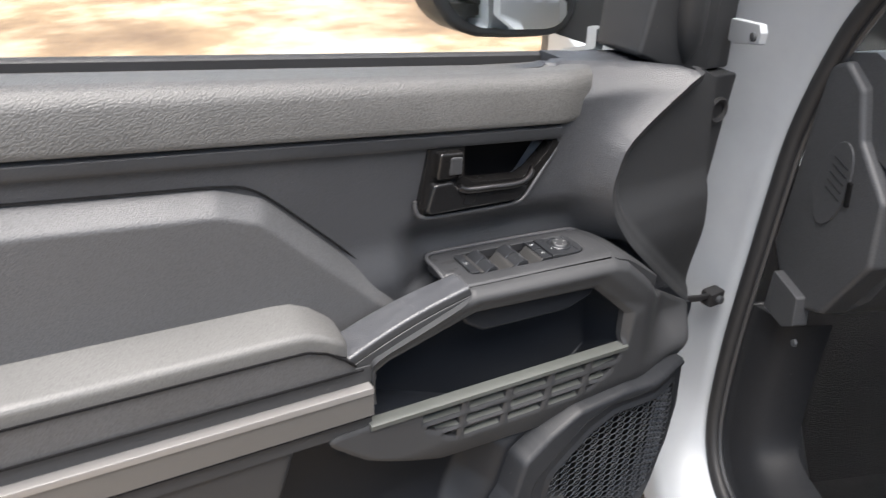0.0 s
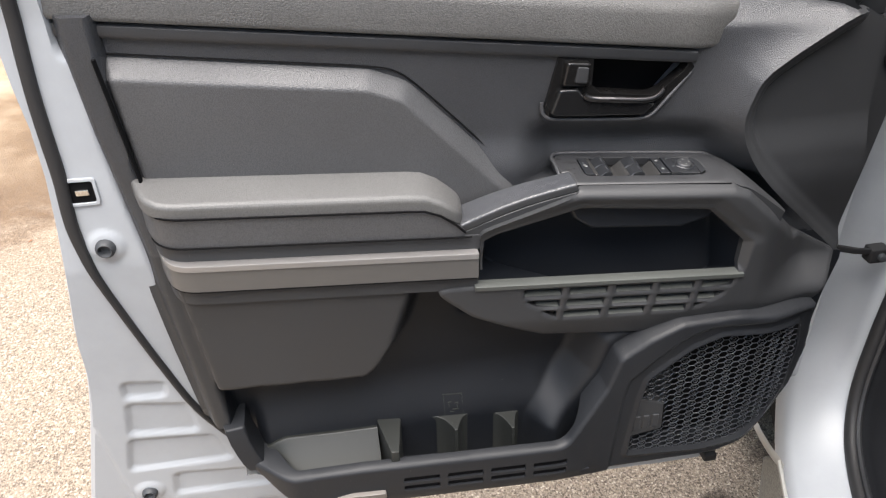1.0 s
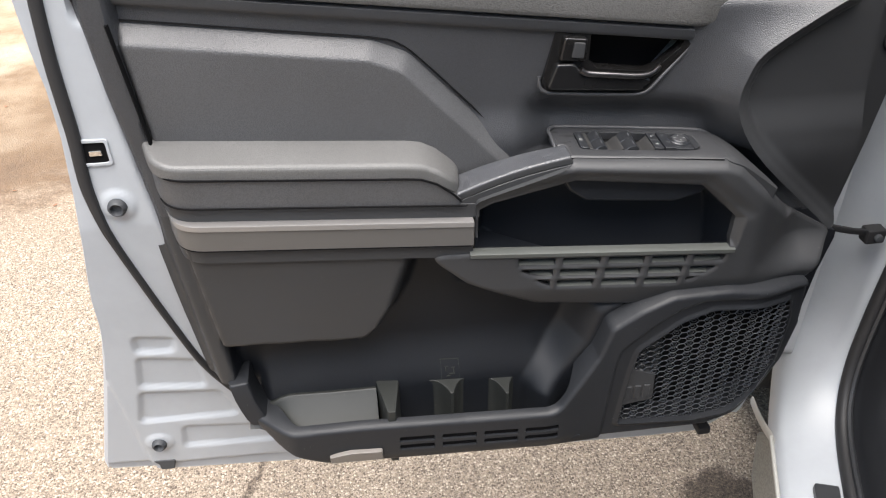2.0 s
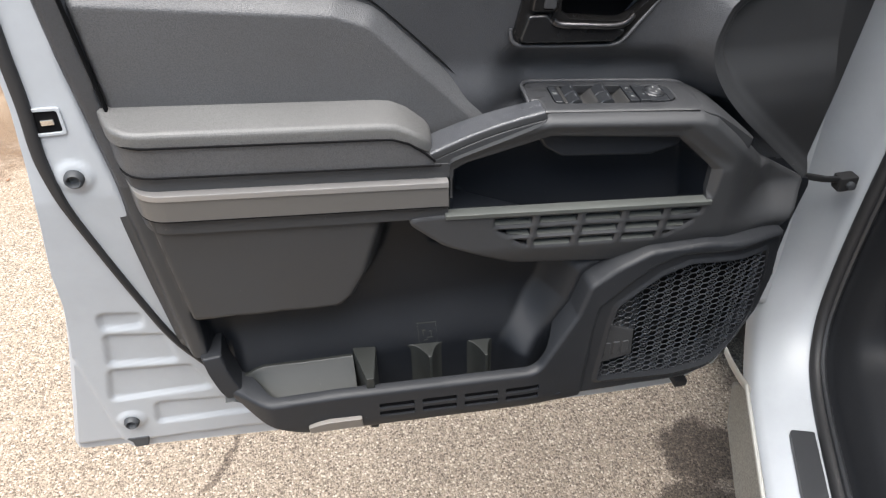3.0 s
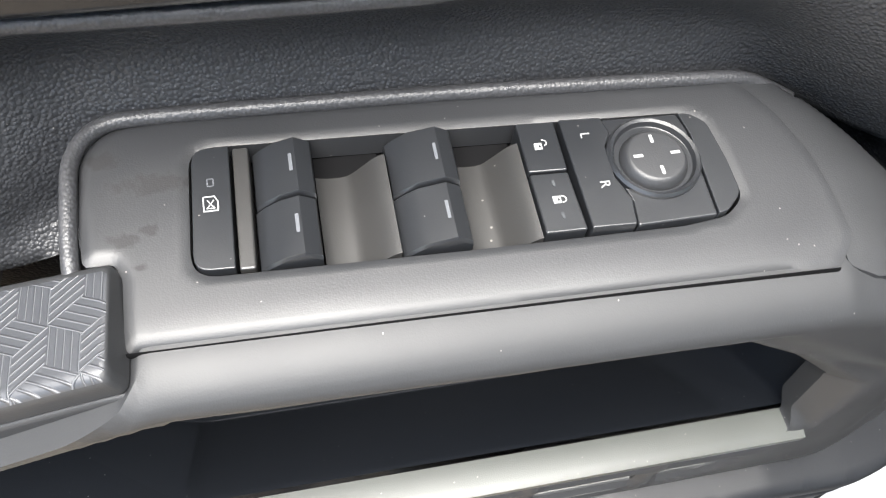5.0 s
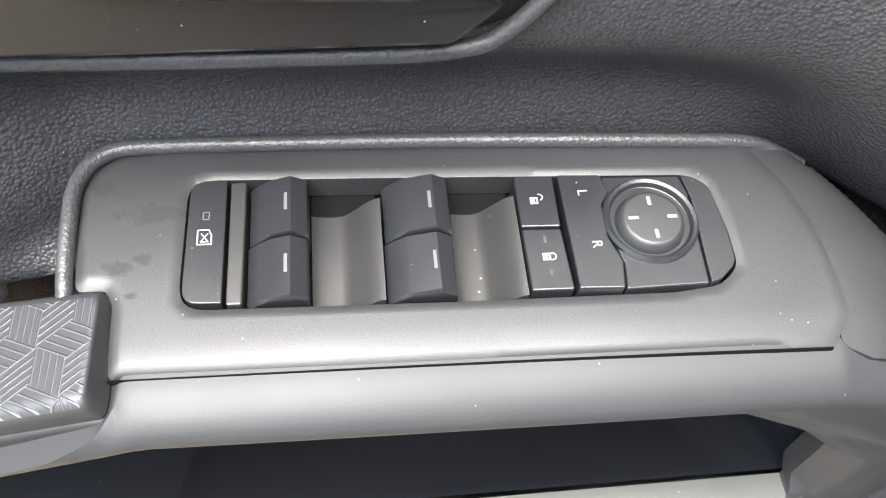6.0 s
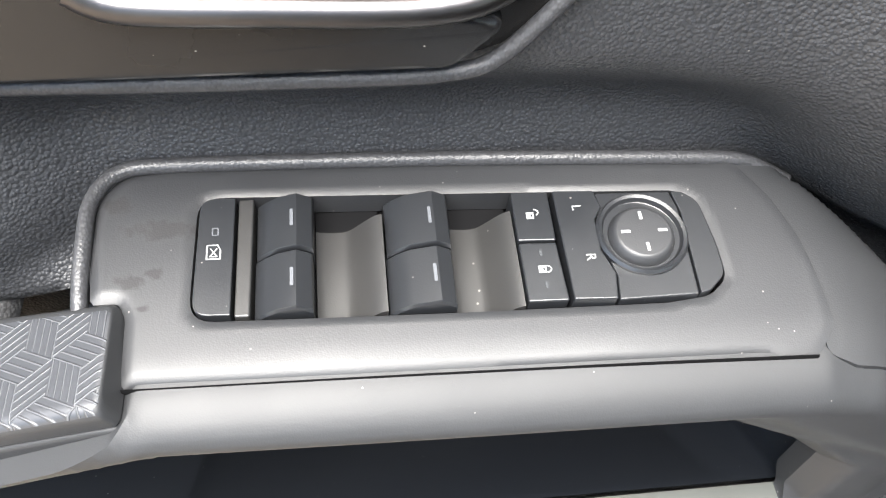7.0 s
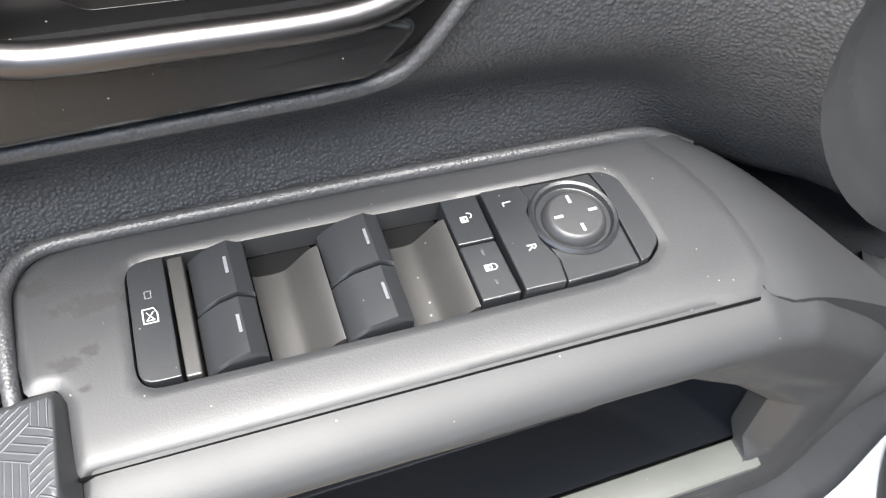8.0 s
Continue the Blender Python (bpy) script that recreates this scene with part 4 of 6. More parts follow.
def grip_rows(low, top, front, r, step=0.0):
    rows = []
    up = Vector((-0.27, 0, 0.963))
    for t in np.linspace(0.0, 1.0, 18):
        c = g0.lerp(g1, t) + up * (0.005 * math.sin(math.pi * t))
        lo = low - step * float(smooth01(np.float64(t / 0.22)))
        back = 0.0245 - 0.011 * t
        sec = rounded([(-front, lo, 0.0015), (back, lo, 0.0015), (back, top, 0.006), (-front, top, r)], 0.004, 6)
        rows.append([c + Vector((0.004 * (t - 0.5) * (q < 0), p, 0)) + up * q for p, q in sec])
    end = rows[-1]
    mid = sum((Vector(p) for p in end), Vector()) / len(end)
    rows.append([mid + (Vector(p) - mid) * 0.93 + Vector((0.0014, 0, 0.0003)) for p in end])
    rows.append([mid + (Vector(p) - mid) * 0.78 + Vector((0.0019, 0, 0.0003)) for p in end])
    return rows


tread_bm = lofted(grip_rows(0.001, 0.0125, 0.0235, 0.009))
uv = tread_bm.loops.layers.uv.new("UVMap")
for face in tread_bm.faces:
    for lp in face.loops:
        co = lp.vert.co
        lp[uv].uv = ((co - g0).dot((g1 - g0).normalized()), co.y - 0.4 * co.z)
tread_bm.normal_update()
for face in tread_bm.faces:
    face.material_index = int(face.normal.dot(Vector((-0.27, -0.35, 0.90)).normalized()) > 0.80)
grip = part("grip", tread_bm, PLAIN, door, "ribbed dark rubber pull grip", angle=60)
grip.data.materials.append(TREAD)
part("grip_base", lofted(grip_rows(-0.006, 0.0005, 0.0240, 0.002, 0.011)), PLAIN, door, "smooth plastic lower half of the grip", angle=60)

# ---- switch plate, in its own leaning plane ----
P0 = Vector((0.4614, 0.6719, 1.1808))
ex = Vector((0.9960, 0.0, -0.0896))
ey = Vector((0.0045, 0.9988, 0.0495))
ez = ex.cross(ey)
PM = Matrix(((ex.x, ey.x, ez.x, P0.x), (ex.y, ey.y, ez.y, P0.y), (ex.z, ey.z, ez.z, P0.z), (0, 0, 0, 1)))


def mm(pts):
    return [(p[0] / 1000, p[1] / 1000, *[r / 1000 for r in p[2:]]) for p in pts]


def on_plate(bm):
    return mapped(bm, lambda u, v, h: PM @ Vector((u, v, h)))


PLATE_OUT = rounded(mm([(-20.4, -23.0, 1), (-20.6, -1, 2), (-23.0, 4.2, 2), (-31.5, 4.2, 2), (-33.8, 26, 20), (-33.6, 42, 16), (-26, 52.6, 14), (-10, 54.6, 16), (85, 53.0, 60), (186, 48.9, 2), (190, 43.6, 8), (197, 31.5, 20), (202.2, 14, 30), (203.9, -4, 30), (204.2, -18, 5), (197, -27.4, 4), (77, -25.0, 60)]), 0.003, 6)
OPEN_OUT = rounded(mm([(-1.6, -3.9, 8), (-0.8, 41.8, 8), (60, 40.0, 60), (163.5, 36.4, 10), (170.6, 31.2, 14), (172.4, 14, 40), (172.4, 0.5, 8), (165, -5.4, 10), (150, -7.0, 30), (80, -6.0, 60)]), 0.004, 5)


def plate_drop(u, v):
    """How far the plate's face lies under its plane: rolled front, rounded rims."""
    d = -poly_dist(u, v, PLATE_OUT)
    o = poly_dist(u, v, OPEN_OUT)
    crown = np.clip((0.016 - v) / 0.041, 0, 1.2)
    front = np.clip((-0.014 - v) / 0.012, 0, 1.2)
    rim = 0.0014 * (1 - smooth01(d / 0.0034)) * (1 - smooth01((u - 0.175) / 0.012)) + 0.0004 * (1 - smooth01(d / 0.001))
    return 0.0024 * crown ** 2 + 0.0012 * front ** 2 + rim + 0.0009 * (1 - smooth01(o / 0.0018))


def plate_part(name, bm, mat, parent, label=""):
    """From a relief in (u, -, v) to the leaning plate."""
    return part(name, mapped(bm, lambda u, h, v: PM @ Vector((u, v, -h))), mat, parent, label, weighted=False, angle=50)


plate = plate_part("switch_plate", relief(PLATE_OUT, plate_drop, 0.0016, 0.010, (OPEN_OUT,), -0.024), PLATE, door, "dark grey satin window switch panel")
# the shade between and below the switches, as a near-black sheet
part("switch_well_shade", on_plate(solid(rounded(mm([(-3, -7), (-3, 44), (176, 38), (176, -8)]), 0.004), -0.018, -0.0135, 0.0)), DARK, plate, "near-black sheet for the shade under the switches")


SHOULDER = rounded(mm([(186.6, 48.6, 2), (203.8, 46.7, 10), (214.5, 40.5, 10), (225, 30, 20), (242, 14, 20), (262, -3, 20), (280, -15, 20), (293, -25, 4), (288, -33, 2), (210, -31, 2), (200, -27, 4), (200, -4, 20), (198, 14, 20), (192, 31.8, 20), (186, 43.8, 8)]), 0.003, 5)


def shoulder_drop(u, v):
    """The frame's end falls away along the descending arm."""
    t = (u - 0.219) / 0.008
    fall = 0.62 * 0.008 * np.log1p(np.exp(np.clip(t, -30, 30)))
    d = -poly_dist(u, v, SHOULDER)
    back = smooth01((v + 0.028) / 0.01)
    front = np.clip((-0.016 - v) / 0.014, 0, 1.3)
    return fall + 0.0006 + 0.0050 * (1 - np.sqrt(np.clip(1 - (1 - np.clip(d / 0.008, 0, 1)) ** 2, 0, 1))) * back * smooth01((u - 0.200) / 0.015) + 0.0022 * np.clip((0.016 - v) / 0.041, 0, 1.4) ** 2 + 0.0018 * front ** 2


plate_part("frame_shoulder", relief(SHOULDER, shoulder_drop, 0.0020, 0.016, (), -0.024), PLAIN, door)
front_seam = [PM @ Vector((u / 1000, v / 1000, -0.0048)) for u, v in ((-20, -23.6), (40, -24.5), (80, -25.2), (140, -26.4), (196, -27.9))]
part("plate_seam", strip_along(eased(front_seam, 5), ez, 0.0018, 0.0005, 6), DARK, plate, "dark seam along the panel")


def rolled_edge(name, points, r):
    part(name, strip_along(points, (0, 0, 1), r, r * 0.9, 10), EDGE, door, "grained rolled edge of the door card", angle=80)


rolled_edge("plate_edge_roll", [PM @ Vector((p.x / 1000, p.y / 1000, p.z / 1000)) for p in eased([(-34.6, -4, -7.0), (-35.2, 8, -2.5), (-35.4, 26, 0.2), (-34.8, 42, 0.2), (-27, 52.8, 0.2), (-10, 54.9, 0.2), (40, 54.3, 0.2), (85, 53.3, 0.2), (140, 51.1, 0.2), (180, 49.3, 0.0), (192, 48.4, -1.0), (200, 46.6, -3.6), (210, 42.5, -7.0)], 5)], 0.0029)


def button(name, pts, h0, h1, bev=0.0012, mat=BUTTON, r=0.0008, label="", parent=plate):
    return part(name, on_plate(solid(rounded(mm(pts), r, 4), h0, h1, bev, 3)), mat, parent, label)


button("window_lock_button", [(-0.6, -2.6, 7), (0.2, 40.6, 7), (11.5, 40.4, 0.5), (11.2, -3.0, 0.5)], -0.012, 0.0004, label="window lock button")
button("divider", [(12.2, -3.2), (12.5, 40.2), (17.4, 40.2), (16.9, -3.4)], -0.012, -0.0006, mat=WELL)


def rocker(u0, u1, v0, v1):
    """Curved rocker: low at its left, crowned, with a steep right end."""
    prof = [(u0, -0.012), (u0, -0.0042), (u0 + 0.003, -0.0012), (u0 + 0.0075, 0.0018), (u1 - 0.0052, 0.0036), (u1 - 0.0049, 0.0036), (u1 - 0.0005, 0.0008), (u1, 0.0), (u1, -0.012)]
    rows = [[(u, v, h + lift * (h > -0.01)) for u, h in prof] for v, lift in ((v0, -0.0012), (v0 + 0.0008, 0.0), (v1 - 0.0008, 0.0), (v1, -0.0012))]
    return part("rocker", on_plate(lofted(rows)), BUTTON, plate, angle=35)


def well(u0, u1, v0, v1):
    prof = [(u0, -0.0125), (u0, -0.0095)] + [(u0 + (u1 - u0) * t, -0.0100 + 0.0096 * smooth01((t - 0.42) / 0.58) - 0.0010 * math.sin(math.pi * min(t / 0.6, 1))) for t in np.linspace(0.05, 0.97, 14)] + [(u1, -0.0004), (u1, -0.0125)]
    rows = [[(u, v, float(h)) for u, h in prof] for v in (v0, v1)]
    return part("finger_well", on_plate(lofted(rows)), WELL, plate, "curved finger well", angle=40)


for u0, u1, v0, v1 in ((0.0180, 0.0364, -0.0034, 0.0398), (0.0602, 0.0814, -0.0045, 0.0385)):
    vm = (v0 + v1) / 2
    rocker(u0, u1, v0, vm - 0.0003)
    rocker(u0 + 0.0003, u1 + 0.0003, vm + 0.0003, v1)
well(0.0372, 0.0596, -0.0045, 0.0318)
well(0.0822, 0.1033, -0.0056, 0.0305)
for u0, v0 in ((0.0368, 0.0322), (0.0818, 0.0309)):
    part("well_end", on_plate(solid(rounded([(u0, v0), (u0 + 0.022, v0), (u0 + 0.022, v0 + 0.009), (u0, v0 + 0.009)], 0.001), -0.0135, -0.0115, 0.001)), DARK, plate)
button("lock_button", [(104.0, -5.0), (103.9, 16.8), (116.6, 16.4), (117.4, -5.3)], -0.012, 0.0012, 0.0012)
button("lock_button", [(103.9, 17.6), (104.0, 37.2), (117.0, 36.6), (116.8, 17.2)], -0.012, 0.0012, 0.0012)
button("mirror_side_switch", [(118.6, -5.6), (118.4, 36.4), (132.8, 35.8), (134.4, 29.0), (131.2, 24.0), (131.0, 12.0), (134.2, 3.0), (133.0, -6.2)], -0.012, 0.0022, 0.0022)
button("mirror_base", [(133.8, -6.0), (134.8, 3.0), (131.5, 18.0), (133.8, 35.6), (160.2, 34.9), (161.8, 28.0), (160.6, -5.6)], -0.012, 0.0008, 0.0030)
button("mirror_end_cap", [(161.2, -5.2, 0.5), (162.4, 26.0, 0.5), (160.9, 34.9, 0.5), (164.6, 34.6, 8), (169.6, 30.6, 12), (171.3, 14.0, 40), (171.2, 1.2, 7), (164.6, -4.6, 7)], -0.012, 0.0010, 0.0030, r=0.004)
ring = turned([(0.0156, -0.004), (0.0158, 0.0020), (0.0150, 0.0030), (0.0139, 0.0026), (0.0132, 0.0009), (0.0122, 0.0004), (0.0118, -0.004)], 48)
part("mirror_ring", on_plate(mapped(ring, lambda p, q, h: (0.1463 + p, 0.0178 + q, h))), BUTTON, plate, "glossy black ring")
knob = turned([(0.0114, -0.003), (0.0114, 0.0008), (0.0111, 0.0020), (0.0103, 0.0036), (0.0096, 0.0044), (0.0088, 0.0047), (0.0003, 0.0047)], 48)
part("mirror_knob", on_plate(mapped(knob, lambda p, q, h: (0.1460 + p, 0.0168 + q, h))), PLATE, plate, "round mirror adjuster knob")


def printed(name, shapes, h, parent=plate, label="", mat=MARK):
    """White marks: thin raised outlines, all of one sign in one mesh."""
    bm = bmesh.new()
    for outline in shapes:
        vs = [bm.verts.new(PM @ Vector((u / 1000, v / 1000, h))) for u, v in outline]
        bm.faces.new(vs)
    return part(name, bm, mat, parent, label, flat=True)


def bar(u, v, w, l):
    return [(u - w / 2, v - l / 2), (u + w / 2, v - l / 2), (u + w / 2, v + l / 2), (u - w / 2, v + l / 2)]


for u, v in ((30.1, 29.6), (30.1, 7.6), (75.2, 28.0), (75.1, 6.2)):
    printed("rocker_mark", [bar(u, v, 1.1, 6.4)], 0.0038, mat=DIM)
for du, dv, w, l in ((0, 5.6, 1.1, 3.2), (0, -5.6, 1.1, 3.2), (-5.8, 0, 3.2, 1.1), (5.8, 0, 3.2, 1.1)):
    printed("knob_mark", [bar(146.0 + du * 1.1, 16.9 + dv * 1.1, w, l)], 0.0049)
printed("window_lock_sign", [bar(4.9, 22.2, 3.6, 0.45), bar(5.2, 17.1, 4.4, 0.45), bar(3.2, 19.6, 0.45, 5.2), bar(7.4, 18.6, 0.45, 3.4), [(6.6, 22.4), (6.4, 22.0), (7.25, 20.2), (7.6, 20.3)], [(4.1, 18.2), (4.4, 18.0), (6.5, 20.9), (6.2, 21.1)], [(4.1, 20.9), (6.2, 18.0), (6.5, 18.2), (4.4, 21.1)], bar(5.3, 18.0, 2.6, 0.35)], 0.00055)
printed("indicator", [bar(5.5, 26.0, 2.0, 0.35), bar(5.5, 28.6, 2.0, 0.35), bar(4.6, 27.3, 0.35, 2.6), bar(6.4, 27.3, 0.35, 2.6)], 0.00055, mat=DIM)


def padlock(u, v, open_):
    body = [[(u - 1.9, v - 1.3), (u - 0.4, v - 1.3), (u - 0.4, v + 1.3), (u - 1.9, v + 1.3)], [(u + 0.2, v - 1.3), (u + 0.7, v - 1.3), (u + 0.7, v + 1.3), (u + 0.2, v + 1.3)], bar(u - 0.1, v + 0.9, 0.7, 0.8), bar(u - 0.1, v - 0.9, 0.7, 0.8)]
    dv = 1.2 if open_ else 0.0
    arc = []
    for k in range(8):
        a0, a1 = math.pi * (k / 8 - 0.5), math.pi * ((k + 1) / 8 - 0.5)
        if open_ and k == 0:
            continue
        arc.append([(u + 0.9 + 1.3 * math.cos(a0), v + dv + 1.0 * math.sin(a0)), (u + 0.9 + 1.7 * math.cos(a0), v + dv + 1.4 * math.sin(a0)), (u + 0.9 + 1.7 * math.cos(a1), v + dv + 1.4 * math.sin(a1)), (u + 0.9 + 1.3 * math.cos(a1), v + dv + 1.0 * math.sin(a1))])
    return body + arc


printed("unlock_sign", padlock(110.0, 27.2, True), 0.00135)
printed("lock_sign", padlock(110.9, 6.4, False), 0.00135)
for u, v in ((110.7, 12.6), (110.8, 0.6)):
    button("indicator_slot", [(u - 0.5, v - 1.2), (u + 0.5, v - 1.2), (u + 0.5, v + 1.2), (u - 0.5, v + 1.2)], 0.0008, 0.00135, 0.0, DULL)


def letter(text, u, v, size):
    cu = bpy.data.curves.new("letter", "FONT")
    cu.body = text
    cu.size = size
    cu.align_x = cu.align_y = "CENTER"
    tmp = bpy.data.objects.new("letter", cu)
    scene.collection.objects.link(tmp)
    bpy.context.view_layer.update()
    me = bpy.data.meshes.new_from_object(tmp.evaluated_get(bpy.context.evaluated_depsgraph_get()))
    bpy.data.objects.remove(tmp)
    bm = bmesh.new()
    bm.from_mesh(me)
    mapped(bm, lambda p, q, h: (u + q, v - p, 0.0023))
    on_plate(bm)
    return part("letter", bm, MARK, plate, flat=True)


letter("L", 0.1255, 0.0290, 0.0047)
letter("R", 0.1268, 0.0095, 0.0047)

# ---- inner door handle ----
BEZ = rounded([(0.428, 1.3305), (0.411, 1.260, 0.008), (0.420, 1.248, 0.008), (0.540, 1.237, 0.02), (0.562, 1.243, 0.02), (0.605, 1.288, 0.01), (0.616, 1.3065)], 0.004, 4)
HOLE = rounded([(0.474, 1.3225), (0.4725, 1.287, 0.003), (0.485, 1.276, 0.006), (0.556, 1.266, 0.008), (0.570, 1.272, 0.01), (0.597, 1.295, 0.01), (0.604, 1.304)], 0.003, 4)
handle = part("door_handle_bezel", slab_xz(BEZ, 0.706, 0.728, 0.006, 3, holes=[HOLE], fy=lambda x, z: 0.02 * (x - 0.43) + 0.10 * max(0.0, z - 1.285)), GLOSS, door, "satin black inner handle surround")
rolled_edge("handle_edge_roll", eased([(0.4075, 0.708, 1.270), (0.4085, 0.707, 1.256), (0.418, 0.7065, 1.2475), (0.441, 0.7065, 1.2440), (0.515, 0.7065, 1.2370), (0.546, 0.7065, 1.2355), (0.560, 0.707, 1.2400), (0.578, 0.709, 1.258), (0.609, 0.712, 1.292)], 5), 0.0027)
# flat near-black sheet in place of the hollow's own shade
part("handle_shade", slab_xz(rounded([(0.466, 1.327), (0.466, 1.27), (0.57, 1.255), (0.612, 1.306)], 0.01), 0.748, 0.755, 0.0), DARK, handle, "near-black sheet for the shaded hollow behind the handle")
lever = [(0.436, 0.704, 1.291), (0.450, 0.702, 1.289), (0.460, 0.699, 1.279), (0.470, 0.698, 1.2735), (0.500, 0.697, 1.270), (0.542, 0.698, 1.265), (0.562, 0.704, 1.2665), (0.576, 0.715, 1.272)]
part("lever", strip_along(eased(lever[2:], 5), (0, 0, 1), 0.0042, 0.0042, 10), LEVER, handle, "satin chrome edge of the pull lever")
part("lever_body", slab_xz(rounded([(0.417, 1.256), (0.428, 1.288), (0.452, 1.287), (0.464, 1.274), (0.545, 1.264), (0.562, 1.257), (0.545, 1.243), (0.425, 1.252)], 0.006), 0.6985, 0.722, 0.006, 3), SATIN, handle, "black pull lever")
part("lock_tab", slab_xz(rounded([(0.431, 1.292), (0.436, 1.323), (0.467, 1.3195), (0.466, 1.2895)], 0.004), 0.699, 0.722, 0.005, 3), GLOSS, handle, "black lock tab")
part("lock_tab_face", slab_xz(rounded([(0.446, 1.296), (0.449, 1.317), (0.464, 1.315), (0.463, 1.294)], 0.003), 0.6965, 0.705, 0.003, 2), PLAIN, handle)

# ---- lower door bin and loudspeaker housing ----
BSLOTS = []
for x0, x1 in ((0.189, 0.244), (0.256, 0.311), (0.323, 0.378), (0.390, 0.445)):
    for top in (0.0, -0.0175):
        z = lambda x: 0.738 - 0.066 * (x - 0.189)
        BSLOTS.append(rounded([(x0, z(x0) + top), (x1, z(x1) + top), (x1, z(x1) + top - 0.0115), (x0, z(x0) + top - 0.0115)], 0.0025, 2))
SPK = rounded([(0.551, 0.684, 0.006), (0.554, 0.720, 0.02), (0.562, 0.801, 0.02), (0.570, 0.845, 0.02), (0.604, 0.872, 0.03), (0.637, 0.896, 0.03), (0.679, 0.911, 0.03), (0.815, 0.899, 0.008), (0.825, 0.850, 0.06), (0.817, 0.764, 0.06), (0.788, 0.714, 0.05), (0.744, 0.680, 0.05), (0.684, 0.672, 0.03)], 0.01, 4)
PANEL = rounded([(0.518, 0.600), (0.532, 0.812, 0.02), (0.539, 0.850, 0.015), (0.581, 0.889, 0.03), (0.621, 0.920, 0.03), (0.662, 0.933, 0.03), (0.825, 0.920, 0.01), (0.95, 0.90), (0.95, 0.600)], 0.01, 4)
BIN = rounded([(-0.040, 0.770, 0.006), (0.02, 0.770), (0.13, 0.768), (0.441, 0.748, 0.03), (0.503, 0.843, 0.03), (0.519, 0.895, 0.02), (0.562, 0.924, 0.03), (0.611, 0.946, 0.03), (0.700, 0.947, 0.03), (0.846, 0.926, 0.012), (0.853, 0.832, 0.05), (0.840, 0.760, 0.05), (0.808, 0.713, 0.05), (0.765, 0.672, 0.05), (0.710, 0.652, 0.05), (0.50, 0.656, 0.02), (0.445, 0.664, 0.02), (0.16, 0.684), (0.075, 0.690, 0.06), (0.006, 0.728, 0.06), (-0.034, 0.755, 0.012)], 0.006, 6)


def bin_depth(x, z):
    """Front of the bin and loudspeaker housing: rolled rims, the bin's belly, the recessed speaker panel."""
    a = smooth01((x - 0.42) / 0.12)
    y = 0.598 + 0.018 * a + 0.012 * smooth01((0.715 - 0.05 * x - z) / 0.05) * (1 - a) + 0.055 * smooth01((0.035 - x) / 0.085)
    y = y + 0.030 * smooth01((x - 0.74) / 0.12)
    p = -poly_dist(x, z, PANEL)
    y = y + 0.0055 * smooth01((p + 0.001) / 0.005)
    r = 0.008
    d = np.clip(-poly_dist(x, z, BIN) / r, 0, 1)
    y = y + 0.9 * r * (1 - np.sqrt(np.clip(1 - (1 - d) ** 2, 0, 1)))
    g = np.clip(poly_dist(x, z, SPK), 0, None)
    return y - 0.0035 * (1 - smooth01((g - 0.003) / 0.004)) * smooth01(p / 0.006)


def bin_fold(x, z):
    return 0.010 + 0.070 * float(smooth01(np.float64((x - 0.455) / 0.05))) + 0.035 * float(smooth01(np.float64((0.04 - x) / 0.04)))


part("bin_front", relief(BIN, bin_depth, 0.0027, bin_fold, (*BSLOTS, SPK), -0.05), BINMAT, door, "dark plastic door bin and loudspeaker housing", weighted=False, angle=60)
# near-black sheet added so that the slots look deep and shaded
slot_shade = [(0.176, 0.7445), (0.452, 0.7260), (0.452, 0.6860), (0.176, 0.7045)]
part("bin_slot_shade", slab_xz(rounded(slot_shade, 0.003), 0.6022, 0.6235, 0.0, fy=lambda x, z: 0.018 * float(smooth01(np.float64((x - 0.42) / 0.12))), sub=0.02), DARK, door, "near-black sheet painting shade into the bin slots", flat=True)
post_rows = []
for z, x0, x1, y in ((0.833, -0.061, -0.031, 0.655), (0.829, -0.0605, -0.0295, 0.6515), (0.805, -0.056, -0.026, 0.648), (0.785, -0.050, -0.020, 0.645), (0.768, -0.044, -0.013, 0.643), (0.755, -0.037, -0.006, 0.642)):
    post_rows.append([(x0 + dx * (x1 - x0), y + dy, z + 0.004 * dx) for dx, dy in ((0.0, 0.050), (0.0, 0.006), (0.06, 0.001), (0.16, 0.0), (0.84, 0.0), (0.94, 0.001), (1.0, 0.006), (1.0, 0.050))])
part("bin_post", lofted(post_rows), BINMAT, door, "rear post of the door bin", angle=50)
part("bin_floor", lofted([[(x, 0.606, z), (x, 0.700, z + 0.004), (x, 0.700, z - 0.004), (x, 0.606, z - 0.006)] for x, z in ((0.125, 0.706), (0.17, 0.701), (0.30, 0.688), (0.44, 0.681), (0.485, 0.684))]), POCKET, door, "floor of the door bin")
liner_rows = []
for x, zb, zf in ((-0.044, 0.752, 0.744), (-0.030, 0.757, 0.746), (-0.012, 0.768, 0.747), (-0.002, 0.774, 0.747), (0.010, 0.780, 0.746), (0.024, 0.784, 0.744), (0.05, 0.783, 0.741), (0.085, 0.781, 0.738), (0.125, 0.780, 0.735), (0.160, 0.779, 0.732)):
    yf = 0.612 + 0.048 * float(smooth01(np.float64((0.045 - x) / 0.085)))
    yb = 0.668 + 0.030 * float(smooth01(np.float64((0.0 - x) / 0.05)))
    liner_rows.append([(x, yb + 0.008, zb - 0.002), (x, yb + 0.003, zb), (x, yb, zb - 0.001), (x, yb - 0.002, zb - 0.006), (x, yf + 0.008, zf - 0.012), (x, yf, zf - 0.016), (x, yb + 0.008, zb - 0.034)])
